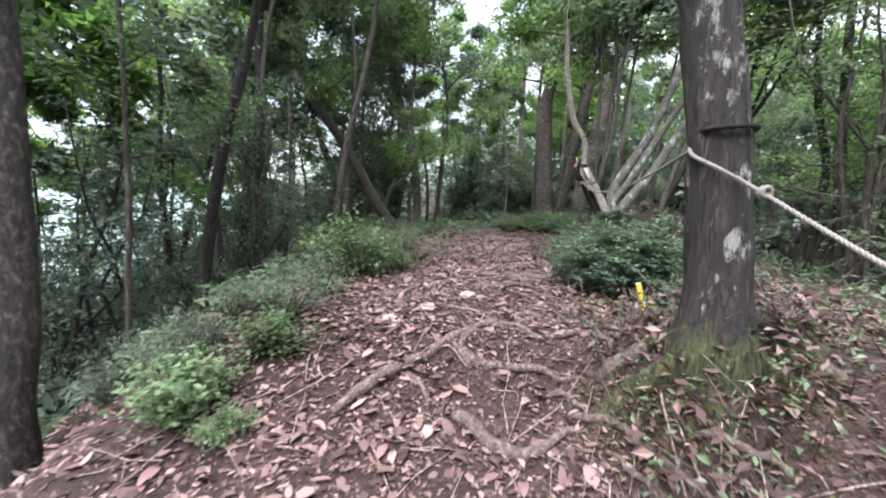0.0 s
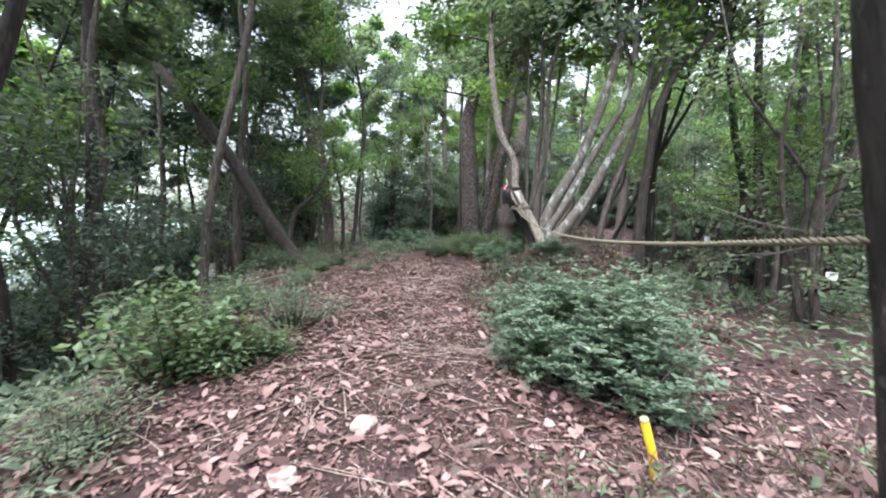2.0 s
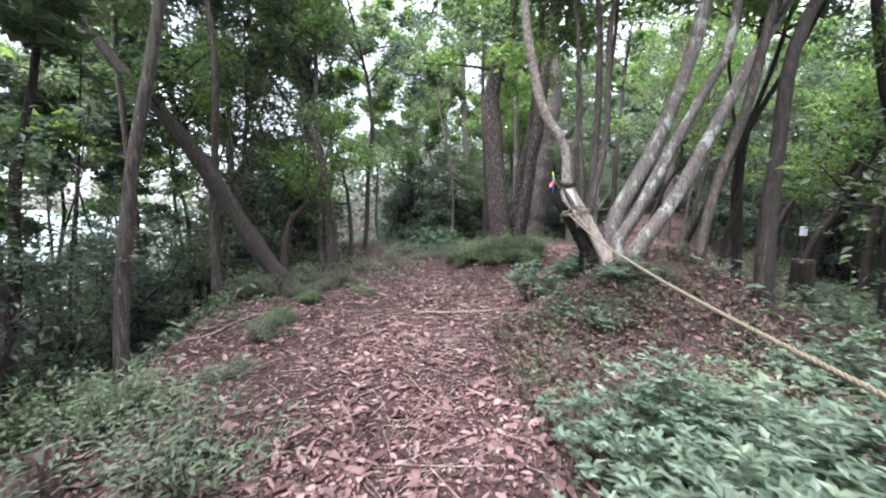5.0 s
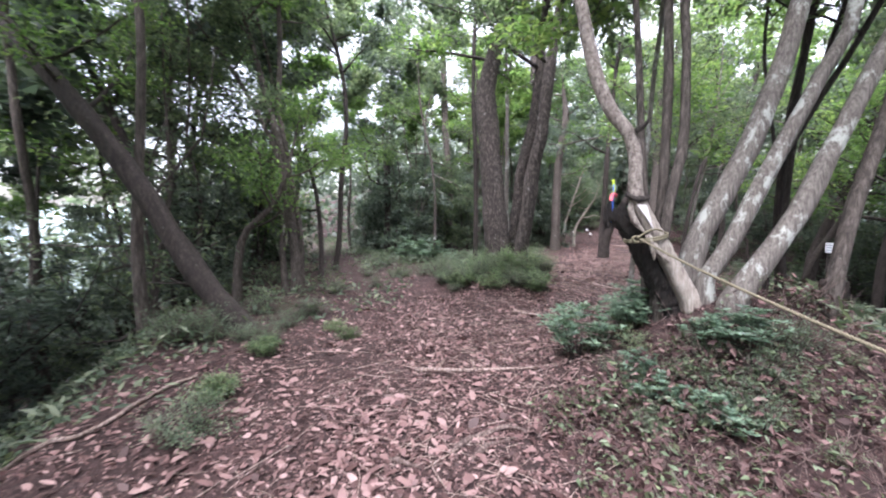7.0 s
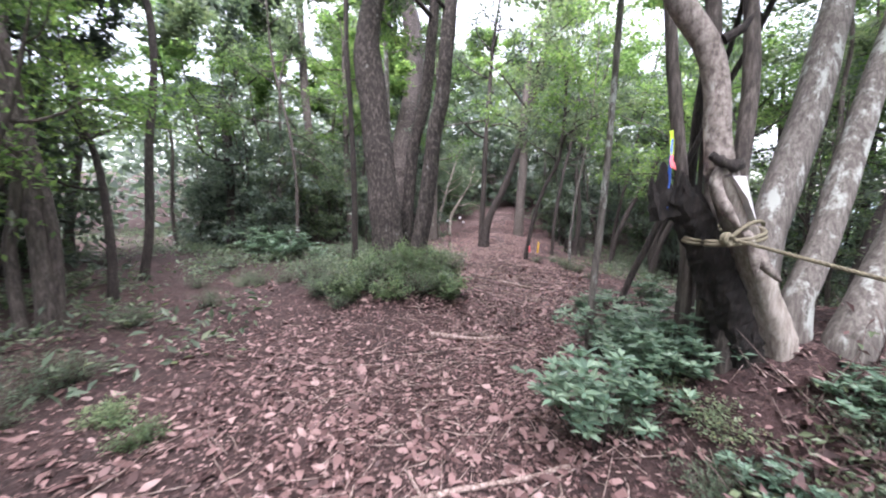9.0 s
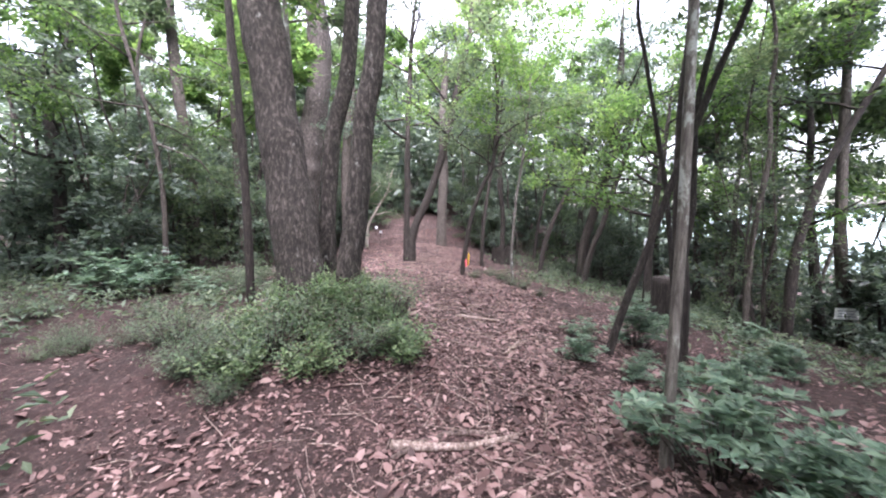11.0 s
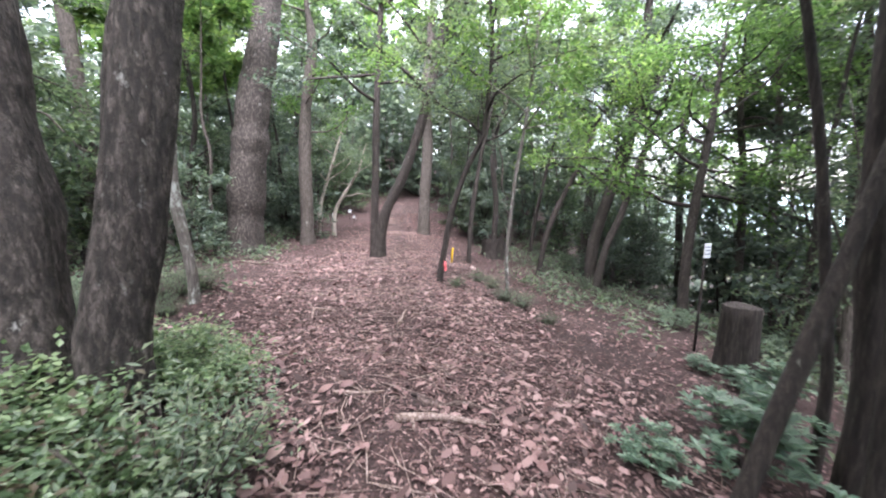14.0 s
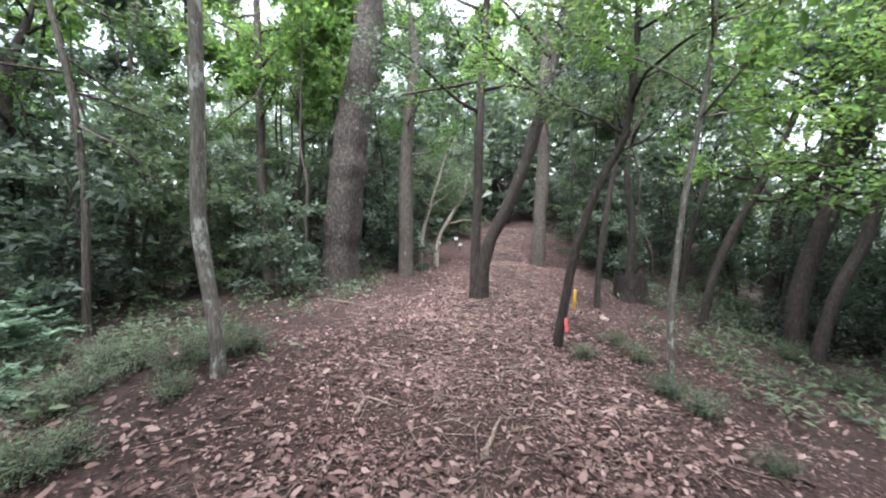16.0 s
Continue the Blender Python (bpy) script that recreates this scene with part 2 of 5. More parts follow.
def part(name, data, material, parent=None, label=""):
    """Links a mesh or a bmesh as one object under a thing or a part."""
    if isinstance(data, bmesh.types.BMesh):
        me = bpy.data.meshes.new(name)
        data.to_mesh(me)
        data.free()
        data = me
    if not data.materials:
        data.materials.append(material)
    ob = new(name, data)
    if parent:
        ob.parent = parent
    return tagged(ob, label)


def curve_points(pts, step):
    """Points along a smooth curve through pts."""
    p = np.asarray(pts, float)
    p = np.vstack([2 * p[0] - p[1], p, 2 * p[-1] - p[-2]])
    out = []
    for a, b, c, d in zip(p, p[1:], p[2:], p[3:]):
        n = max(2, int(np.linalg.norm(c - b) / step))
        for k in np.arange(n) / n:
            out.append(0.5 * (2 * b + (c - a) * k + (2 * a - 5 * b + 4 * c - d) * k * k + (3 * b - a - 3 * c + d) * k ** 3))
    out.append(p[-2])
    return np.array(out)


def tube(pts, radii, sides=8, rough=0.0, rng=None, lobes=0.0):
    """Quads of a tube along pts, with uneven sides and closed ends."""
    pts, radii = np.asarray(pts, float), np.asarray(radii, float)
    t = np.gradient(pts, axis=0)
    t /= np.linalg.norm(t, axis=1)[:, None] + 1e-9
    ref = np.array([0.0, 1.0, 0.0]) if abs(t[:, 1]).mean() < 0.8 else np.array([1.0, 0.0, 0.0])
    u = np.cross(t, ref)
    u /= np.linalg.norm(u, axis=1)[:, None] + 1e-9
    v = np.cross(t, u)
    a = np.linspace(0, 2 * math.pi, sides, endpoint=False)
    k = np.ones((len(pts), sides))
    if rng is not None:
        k += rough * rng.standard_normal((len(pts), sides))
        k += lobes * np.cos(a * 3 + rng.uniform(0, 6))[None] + lobes * 0.6 * np.cos(a * 5 + rng.uniform(0, 6))[None]
    r = radii[:, None] * k
    ring = pts[:, None] + r[..., None] * (np.cos(a)[None, :, None] * u[:, None] + np.sin(a)[None, :, None] * v[:, None])
    verts = np.vstack([ring.reshape(-1, 3), pts[:1], pts[-1:]])
    i, j = np.meshgrid(np.arange(len(pts) - 1), np.arange(sides), indexing="ij")
    i, j = i.ravel(), j.ravel()
    j2 = (j + 1) % sides
    faces = np.stack([i * sides + j, (i + 1) * sides + j, (i + 1) * sides + j2, i * sides + j2], 1)
    n, jj = len(pts) * sides, np.arange(sides)
    last = (len(pts) - 1) * sides
    caps = []
    for q in range(0, sides, 2):
        caps.append((n, q, (q + 1) % sides, (q + 2) % sides))
        caps.append((n + 1, last + (q + 2) % sides, last + (q + 1) % sides, last + q))
    return verts, np.vstack([faces, np.array(caps)])


def joined(pieces):
    verts, faces, n = [], [], 0
    for v, f in pieces:
        verts.append(v)
        faces.append(f + n)
        n += len(v)
    return np.vstack(verts), np.vstack(faces)


def leaves(base, along, size, rng, width=0.42, flat=0.6, curl=0.25):
    """Folded leaf blades: two triangles each, from their stalks along their axes."""
    n = len(base)
    d = along / (np.linalg.norm(along, axis=1)[:, None] + 1e-9)
    up = rng.standard_normal((n, 3)) * (1 - flat) + np.array([0, 0, flat * 1.5])
    side = np.cross(d, up)
    side /= np.linalg.norm(side, axis=1)[:, None] + 1e-9
    nrm = np.cross(side, d)
    s = np.asarray(size).reshape(-1, 1) * np.ones((n, 1))
    fold = rng.uniform(0.0, curl, (n, 1)) * s
    mid = base + d * s * 0.45
    v = np.empty((n, 4, 3))
    v[:, 0], v[:, 2] = base, base + d * s - nrm * fold * 0.8
    v[:, 1], v[:, 3] = mid + side * s * width * 0.5 + nrm * fold * 0.5, mid - side * s * width * 0.5 + nrm * fold * 0.5
    k = np.arange(n)[:, None] * 4
    faces = np.concatenate([k + [0, 1, 2], k + [0, 2, 3]], 1).reshape(-1, 3)
    return v.reshape(-1, 3), faces


def small_leaves(base, along, size, rng, width=0.55, flat=0.5):
    """Leaf blades seen from afar: one pointed triangle each."""
    n = len(base)
    d = along / (np.linalg.norm(along, axis=1)[:, None] + 1e-9)
    up = rng.standard_normal((n, 3)) * (1 - flat) + np.array([0, 0, flat * 1.5])
    side = np.cross(d, up)
    side /= np.linalg.norm(side, axis=1)[:, None] + 1e-9
    s = np.asarray(size).reshape(-1, 1) * np.ones((n, 1))
    v = np.empty((n, 3, 3))
    v[:, 0], v[:, 1], v[:, 2] = base + side * s * width * 0.5, base - side * s * width * 0.5, base + d * s
    return v.reshape(-1, 3), np.arange(3 * n).reshape(-1, 3)


def fallen(base, along, size, rng, width, curl):
    """Dry leaves with rounded sides and bent tips, lying at all angles."""
    n = len(base)
    d = along / np.linalg.norm(along, axis=1)[:, None]
    up = rng.standard_normal((n, 3)) * 0.3 + np.array([0, 0, 1.0])
    side = np.cross(d, up)
    side /= np.linalg.norm(side, axis=1)[:, None]
    nrm = np.cross(side, d)
    s = np.asarray(size).reshape(-1, 1)
    w = s * width * rng.uniform(0.6, 1.3, (n, 1)) * 0.5
    bend = s * rng.normal(0, curl, (n, 1))
    edge = s * rng.uniform(0, 0.14, (n, 1))
    v = np.empty((n, 6, 3))
    v[:, 0], v[:, 3] = base, base + d * s + nrm * bend
    low, high = base + d * s * 0.28, base + d * s * 0.72 + nrm * bend * 0.4
    v[:, 1], v[:, 5] = low + side * w + nrm * edge, low - side * w + nrm * edge
    v[:, 2], v[:, 4] = high + side * w * 0.8 + nrm * edge, high - side * w * 0.8 + nrm * edge
    k = np.arange(n)[:, None] * 6
    faces = np.concatenate([k + [0, 1, 5], k + [1, 2, 4], k + [1, 4, 5], k + [2, 3, 4]], 1).reshape(-1, 3)
    return v.reshape(-1, 3), faces


# ---- the lie of the land ----
def smooth(a, b, v):
    v = np.clip((v - a) / (b - a), 0, 1)
    return v * v * (3 - 2 * v)


# Points of the trail: x, y and height.
TRAIL = [(0.75, -6, -2.3), (0.75, -1, -1.1), (0.75, 1.2, -0.72), (0.8, 2.2, -0.5), (0.85, 2.8, -0.2), (0.95, 4.2, -0.09), (1.0, 6.0, -0.06), (1.35, 8.4, -0.03), (2.6, 10.2, -0.02), (4.2, 11.7, -0.02), (5.6, 13.5, -0.04), (7.2, 16, -0.08), (8.6, 18.5, -0.15), (10.5, 21.2, -0.2), (13.5, 25, 0.0), (16.5, 29, 1.0), (20.5, 34.5, 2.7), (29, 47, 6.0)]


def trail(x, y):
    """Height of the trail at its nearest point, and the distance from it (left negative)."""
    near, height, side = np.full(x.shape, 1e9), np.zeros(x.shape), np.zeros(x.shape)
    for (ax, ay, az), (bx, by, bz) in zip(TRAIL, TRAIL[1:]):
        dx, dy = bx - ax, by - ay
        k = np.clip(((x - ax) * dx + (y - ay) * dy) / (dx * dx + dy * dy), 0, 1)
        px, py = ax + k * dx, ay + k * dy
        d = np.hypot(x - px, y - py)
        m = d < near
        near, height = np.where(m, d, near), np.where(m, az + k * (bz - az), height)
        side = np.where(m, np.copysign(d, dx * -(y - py) + dy * (x - px)), side)
    return height, side


def bump(x, y, cx, cy, r, h):
    return h * np.exp(-((x - cx) ** 2 + (y - cy) ** 2) / (r * r))


def lies(x, y):
    """Height of the ground, for arrays."""
    z, d = trail(x, y)
    off = -0.75 - 0.26 * np.maximum(0.0, y - 6.0) - x
    z = z - 0.10 * np.maximum(0, off) * smooth(0, 0.5, off) - 0.62 * np.clip(off - 0.5, 0, 8) - 0.22 * np.clip(off - 8.5, 0, 60) * smooth(8.5, 14, off)
    right = smooth(9.5, 12, y + 0.3 * x)
    z = z - right * (0.17 * np.clip(d - 0.6, 0, 26) + 0.36 * np.clip(d - 9.0, 0, 40)) - (1 - right) * 0.05 * np.clip(d - 4, 0, 20)
    z = z + bump(x, y, 3.4, 7.9, 1.0, 0.72) + bump(x, y, 4.3, 8.0, 1.1, 0.42) + bump(x, y, 3.1, 13.4, 1.6, 0.5) + bump(x, y, 4.2, 17.4, 1.6, 0.2) + bump(x, y, 1.92, 2.2, 0.62, 0.56) + bump(x, y, 2.9, 1.9, 0.9, 0.4) + bump(x, y, 2.5, 5.2, 0.9, 0.16)
    return z - bump(x, y, 0.9, 2.35, 0.3, 0.06)


def lie(x, y):
    return float(lies(np.array([float(x)]), np.array([float(y)]))[0])


# ---- ground: one sheet, finest along the trail ----
def spread(lo, hi, step, far):
    mid = list(np.arange(lo, hi, step))
    for sign, end in ((-1, lo), (1, hi)):
        v, s = end, step
        while abs(v - end) < far:
            s *= 1.13
            v += sign * s
            mid.append(v)
    return np.sort(np.array(mid))


def uneven(x, y):
    """Small unevenness of the ground, in metres."""
    return 0.035 * np.sin(1.7 * x + 0.6 * np.sin(2.3 * y)) * np.sin(1.9 * y + 0.8 * np.sin(1.3 * x)) + 0.012 * np.sin(6.1 * x + 2 * np.sin(3.7 * y)) * np.sin(5.3 * y + np.sin(4.1 * x))


def build_ground():
    gx, gy = spread(-2.4, 8.0, 0.085, 900), spread(0.5, 18.0, 0.085, 900)
    xx, yy = np.meshgrid(gx, gy, indexing="ij")
    zz = lies(xx, yy) + uneven(xx, yy)
    rng = np.random.default_rng(4)
    zz += rng.normal(0, 0.006, zz.shape)
    nx, ny = xx.shape
    i, j = np.meshgrid(np.arange(nx - 1), np.arange(ny - 1), indexing="ij")
    i, j = i.ravel(), j.ravel()
    faces = np.stack([i * ny + j, (i + 1) * ny + j, (i + 1) * ny + j + 1, i * ny + j + 1], 1)
    ob = part("ground", mesh_of("ground", np.stack([xx, yy, zz], -1).reshape(-1, 3), faces), SOIL)
    return tagged(ob, "reddish brown forest soil on a ridge trail, strewn with litter", "ground", kind="structure")


build_ground()


def floor_at(x, y):
    return lie(x, y) + float(uneven(np.float64(x), np.float64(y)))


# ---- trees ----
LABELS = {
    "dark": "dark barked slender forest tree with evergreen leaves",
    "roped": "stout dark tree with mossy foot, a rope tied round it",
    "rough": "big tree with rough plated grey brown bark",
    "grey": "grey brown forest tree with a thin leafy crown",
    "lichen": "smooth grey tree with white lichen patches",
    "pale": "small pale crooked tree with bare stem",
}


def branches(rng, stem, radii, first, count, reach, lift, bare=0.0, wild=0.22, sides=5):
    """Limbs off a stem, each with its twigs, and the points where leaves sit, with their ways."""
    limbs, spots, ways = [], [], []
    n = len(stem)
    turn = rng.uniform(0, 6.28)
    for k in range(count):
        f = first + (1 - first) * (k + rng.uniform(0, 0.8)) / count
        i = min(n - 2, int(f * (n - 1)))
        turn += 2.4 + rng.normal(0, 0.4)
        length = reach * (1.15 - 0.6 * (f - first) / (1 - first + 1e-6)) * rng.uniform(0.6, 1.15)
        d = np.array([math.cos(turn), math.sin(turn), lift + rng.normal(0, 0.25)])
        p, pts = stem[i].copy(), [stem[i].copy()]
        for s in range(5):
            d = d + rng.normal(0, wild, 3) + np.array([0, 0, 0.07])
            p = p + d / np.linalg.norm(d) * length / 5
            pts.append(p.copy())
        pts = np.array(pts)
        r = min(radii[i] * 0.55, 0.012 + 0.016 * length)
        pieces = [tube(pts, np.linspace(r, r * 0.25, 6), sides) if sides > 3 else tube(pts[[0, 2, 5]], [r, r * 0.7, r * 0.25], 3)]
        for q in range(3, 3 + int(5 + length * 2)):
            at = rng.uniform(0.25, 1.0)
            j = min(4, int(at * 5))
            a = pts[j] + (pts[j + 1] - pts[j]) * (at * 5 - j)
            e = pts[j + 1] - pts[j]
            e = e / np.linalg.norm(e) + rng.normal(0, 0.75, 3) * np.array([1, 1, 0.55])
            e /= np.linalg.norm(e)
            m = rng.uniform(0.35, 0.75) * min(1.0, 0.4 + length / 3)
            b = a + e * m
            if rng.uniform() > bare:
                pieces.append(tube(np.array([a, (a + b) / 2 + rng.normal(0, 0.03, 3), b]), [r * 0.3, r * 0.22, r * 0.1], 3))
            spots.append(np.stack([a, b]))
            ways.append(e)
        limbs.append(joined(pieces))
    return limbs, np.array(spots), np.array(ways)


def crown(rng, spots, ways, total, size, spray=0.16, far=False):
    """Leaves in sprays along the twigs."""
    k = rng.integers(0, len(spots), total)
    f = rng.uniform(0.1, 1.08, (total, 1))
    p = spots[k, 0] * (1 - f) + spots[k, 1] * f
    p = p + rng.normal(0, spray, (total, 3)) * np.array([1, 1, 0.45])
    d = ways[k] * 0.6 + rng.normal(0, 0.7, (total, 3)) * np.array([1, 1, 0.5]) + np.array([0, 0, -0.15])
    if far:
        return small_leaves(p, d, rng.uniform(0.65, 1.25, total) * size, rng)
    return leaves(p, d, rng.uniform(0.65, 1.25, total) * size, rng, 0.46, 0.55)


def plated(v, pts, sides, depth, seed):
    """Works upright ridges and furrows into the skin of a trunk."""
    for i in range(len(pts)):
        for j in range(sides):
            q = Vector(v[i * sides + j])
            out = q - Vector(pts[i])
            r = out.length + 1e-6
            w = out / r
            s = Vector((w.x * 3.4 + seed, w.y * 3.4, q.z * 2.2))
            k = abs(noise.noise(s)) * 1.3 + abs(noise.noise(s * 2.3)) * 0.6
            v[i * sides + j] = Vector(pts[i]) + w * (r * (1 + depth * (k - 0.45)))


def make_tree(bark, at, stem, r0, r1, kind, foliage, count, size, seed, flare=0.12, lobes=0.05, limb_count=12, label="", far=False):
    """A tree at (x, y): stem points are offsets from its foot."""
    rng = np.random.default_rng(seed)
    stem = [np.zeros(3)] + [np.array(p, float) for p in stem]
    way = stem[-1] - stem[-2]
    way /= np.linalg.norm(way)
    top = stem[-1]
    grow = {"tall": (2.6, 2.4), "wide": (1.6, 1.4), "under": (0.8, 0.6)}[kind]
    for g in grow:
        way = way * 0.8 + np.array([0, 0, 0.35]) + rng.normal(0, 0.12, 3)
        way /= np.linalg.norm(way)
        top = top + way * g
        stem.append(top)
    low = stem[0] - np.array([0, 0, 0.25])
    pts = curve_points([low] + stem, 0.07 if r0 > 0.14 else 0.25)
    walked = np.r_[0, np.cumsum(np.linalg.norm(np.diff(pts, axis=0), axis=1))]
    given = np.linalg.norm(np.diff(np.array([low] + stem[: -2]), axis=0), axis=1).sum()
    radii = np.where(walked < given, r0 + (r1 - r0) * walked / given, r1 * np.clip(1 - (walked - given) / (walked[-1] - given + 1e-6), 0.12, 1))
    radii = radii * (1 + flare * np.exp(-np.maximum(0, walked - 0.25) / (0.6 * r0 + 0.05)))
    radii *= 1 + np.interp(walked, np.arange(0, walked[-1] + 1, 0.45), 0.045 * rng.standard_normal(len(np.arange(0, walked[-1] + 1, 0.45))))
    tree = tagged(new("tree"), label or LABELS[bark], "tree", "forest trees")
    sides = 40 if r0 > 0.14 else 12 if r0 > 0.07 else 8
    v, f = tube(pts, radii, sides, 0.012 if r0 > 0.14 else 0.03, rng, lobes)
    if r0 > 0.14:
        plated(v, pts, sides, 0.035 if bark == "lichen" else 0.10, seed)
    part("trunk", mesh_of("trunk", v, f), BARK[bark], tree)
    first = {"tall": max(0.5, 1 - 5.0 / walked[-1]), "wide": 0.40, "under": 0.45}[kind]
    reach, lift = {"tall": (2.4, 0.4), "wide": (2.6, 0.2), "under": (1.4, 0.4)}[kind]
    limbs, spots, ways = branches(rng, pts, radii, first, limb_count, reach, lift, 0.7)
    for v, f in limbs:
        part("limb", mesh_of("limb", v, f), BARK[bark if bark != "roped" else "dark"], tree)
    v, f = crown(rng, spots, ways, count, size, 0.2, far)
    part("crown", mesh_of("crown", v, f, False), LEAF[foliage], tree, "loose crown of small %s" % LEAF[foliage].name)
    tree.matrix_basis = pose(at[0], at[1], floor_at(*at))
    return tree


tree_count = [0]


def root_flare(tree, at, turn, length, r, seed):
    """A mossy root that runs out from the foot of a tree into the ground."""
    rng = np.random.default_rng(seed)
    pts = []
    for f, up in ((0.05, 0.20), (0.28, 0.055), (0.55, -0.01), (0.8, -0.04), (1.0, -0.08)):
        a = radians(turn + 22 * math.sin(f * 4 + seed))
        x, y = math.cos(a) * length * f, math.sin(a) * length * f
        pts.append((x, y, floor_at(at[0] + x, at[1] + y) - floor_at(*at) + up))
    c = curve_points(pts, 0.03)
    v, f = tube(c, np.linspace(r, r * 0.35, len(c)), 12, 0.06, rng, 0.06)
    part("root_flare", mesh_of("root_flare", v, f), BARK["roped"], tree, "mossy root spreading from the foot")


def tree_at(bark, at, stem, r0, r1, kind):
    tree_count[0] += 1
    k = tree_count[0]
    foliage = ("mid", "light", "deep", "light", "mid")[k % 5]
    if k == 1:
        bark = "roped"
        stem = list(stem) + [(-0.3, 0.3, 4.2), (-0.2, 0.5, 5.6)]
    tree = make_tree(bark, at, stem, r0, r1, kind, foliage, {"tall": 3900, "wide": 4600, "under": 2200}[kind], {"tall": 0.15, "wide": 0.125, "under": 0.095}[kind], 100 + k, 0.55 if k == 1 else 0.15, 0.05 if bark in ("roped", "rough") else 0.03, {"tall": 12, "wide": 15, "under": 7}[kind])
    if k == 1:
        for q, (turn, length, r) in enumerate(((195, 0.60, 0.08), (150, 0.5, 0.07), (238, 0.34, 0.075), (300, 0.36, 0.075), (345, 0.5, 0.08), (30, 0.5, 0.07))):
            root_flare(tree, at, turn, length, r, 40 + q)


tree_at('dark', (1.78, 2.12), [(-0.00, 0.02, 0.31), (-0.03, 0.04, 0.64), (-0.05, 0.06, 0.94), (-0.10, 0.08, 1.25), (-0.14, 0.10, 1.58), (-0.21, 0.14, 2.13)], 0.124, 0.117, 'tall')
tree_at('rough', (-2.44, 2.53), [(0.00, 0.00, 0.53), (-0.01, 0.05, 0.99), (-0.10, 0.12, 1.76), (-0.19, 0.19, 2.53), (-0.30, 0.25, 3.30), (-0.49, 0.35, 4.45)], 0.125, 0.100, 'tall')
tree_at('dark', (-1.45, 10.52), [(-0.63, 0.15, 0.76), (-1.36, 0.35, 1.86), (-2.10, 0.53, 2.85), (-2.90, 0.72, 3.78), (-4.04, 0.98, 5.05)], 0.170, 0.100, 'under')
tree_at('grey', (-2.02, 7.35), [(0.00, 0.00, 0.31), (0.02, 0.07, 1.10), (0.14, 0.16, 2.26), (0.32, 0.22, 3.15), (0.47, 0.29, 4.04), (0.63, 0.39, 5.34)], 0.071, 0.041, 'tall')
tree_at('dark', (-3.75, 7.88), [(0.00, 0.00, 0.64), (-0.14, 0.11, 2.20), (-0.23, 0.25, 4.21), (-0.35, 0.35, 5.77), (-0.35, 0.57, 8.68)], 0.116, 0.077, 'tall')
tree_at('dark', (-3.64, 6.40), [(0.00, 0.00, 1.15), (-0.13, 0.06, 2.04), (-0.44, 0.10, 2.83), (-0.77, 0.11, 3.26)], 0.062, 0.031, 'under')
tree_at('grey', (-2.83, 3.81), [(0.00, 0.00, 0.33), (-0.04, 0.05, 1.03), (-0.06, 0.10, 1.74), (-0.13, 0.16, 2.60), (-0.22, 0.22, 3.56), (-0.35, 0.29, 4.62)], 0.031, 0.020, 'under')
tree_at('rough', (2.98, 13.61), [(0.00, 0.00, 0.19), (-0.02, 0.13, 0.83), (-0.05, 0.32, 1.70), (-0.08, 0.47, 2.36), (-0.09, 0.59, 2.97), (-0.10, 0.85, 4.30)], 0.274, 0.232, 'tall')
tree_at('rough', (3.40, 13.22), [(0.00, 0.00, 0.41), (0.10, 0.01, 0.94), (0.22, 0.04, 1.70), (0.31, 0.07, 2.36), (0.44, 0.06, 2.97), (0.58, 0.14, 4.08)], 0.149, 0.124, 'tall')
tree_at('rough', (3.44, 13.94), [(0.00, 0.00, 0.67), (0.10, 0.07, 1.55), (0.19, 0.12, 2.25), (0.35, 0.08, 2.83), (0.44, 0.08, 3.30), (0.59, 0.16, 4.47)], 0.122, 0.106, 'tall')
tree_at('lichen', (3.34, 8.21), [(0.00, 0.00, 0.41), (0.17, 0.01, 0.78), (0.48, 0.02, 1.32), (0.66, 0.04, 1.73), (0.83, 0.06, 2.15), (1.12, 0.13, 3.05)], 0.104, 0.074, 'tall')
tree_at('lichen', (3.30, 8.00), [(0.00, 0.00, 0.19), (0.18, -0.01, 0.46), (0.41, 0.00, 0.89), (0.70, 0.01, 1.43), (0.98, 0.02, 1.93), (1.32, 0.05, 2.70)], 0.072, 0.053, 'tall')
tree_at('lichen', (3.36, 7.80), [(0.24, -0.02, 0.36), (0.51, -0.03, 0.75), (0.74, -0.02, 1.19), (1.04, -0.01, 1.76)], 0.091, 0.067, 'tall')
tree_at('grey', (3.07, 8.33), [(0.00, 0.00, 0.60), (0.06, 0.05, 0.98), (0.13, 0.13, 1.61), (0.18, 0.20, 2.12), (0.21, 0.27, 2.62), (0.23, 0.42, 3.63)], 0.048, 0.040, 'tall')
tree_at('grey', (3.02, 8.19), [(0.00, 0.00, 0.59), (0.09, 0.05, 1.07), (0.21, 0.09, 1.51), (0.26, 0.14, 1.90), (0.30, 0.21, 2.38), (0.42, 0.35, 3.46)], 0.049, 0.038, 'tall')
tree_at('grey', (3.05, 8.44), [(0.00, 0.00, 0.67), (0.01, 0.10, 1.27), (0.01, 0.19, 1.84), (0.02, 0.27, 2.41), (0.03, 0.43, 3.36)], 0.042, 0.030, 'tall')
tree_at('grey', (4.02, 7.60), [(0.00, 0.00, 0.20), (0.19, 0.04, 0.94), (0.48, 0.08, 1.67), (0.74, 0.14, 2.65), (0.96, 0.20, 3.64), (1.22, 0.28, 4.86)], 0.057, 0.042, 'tall')
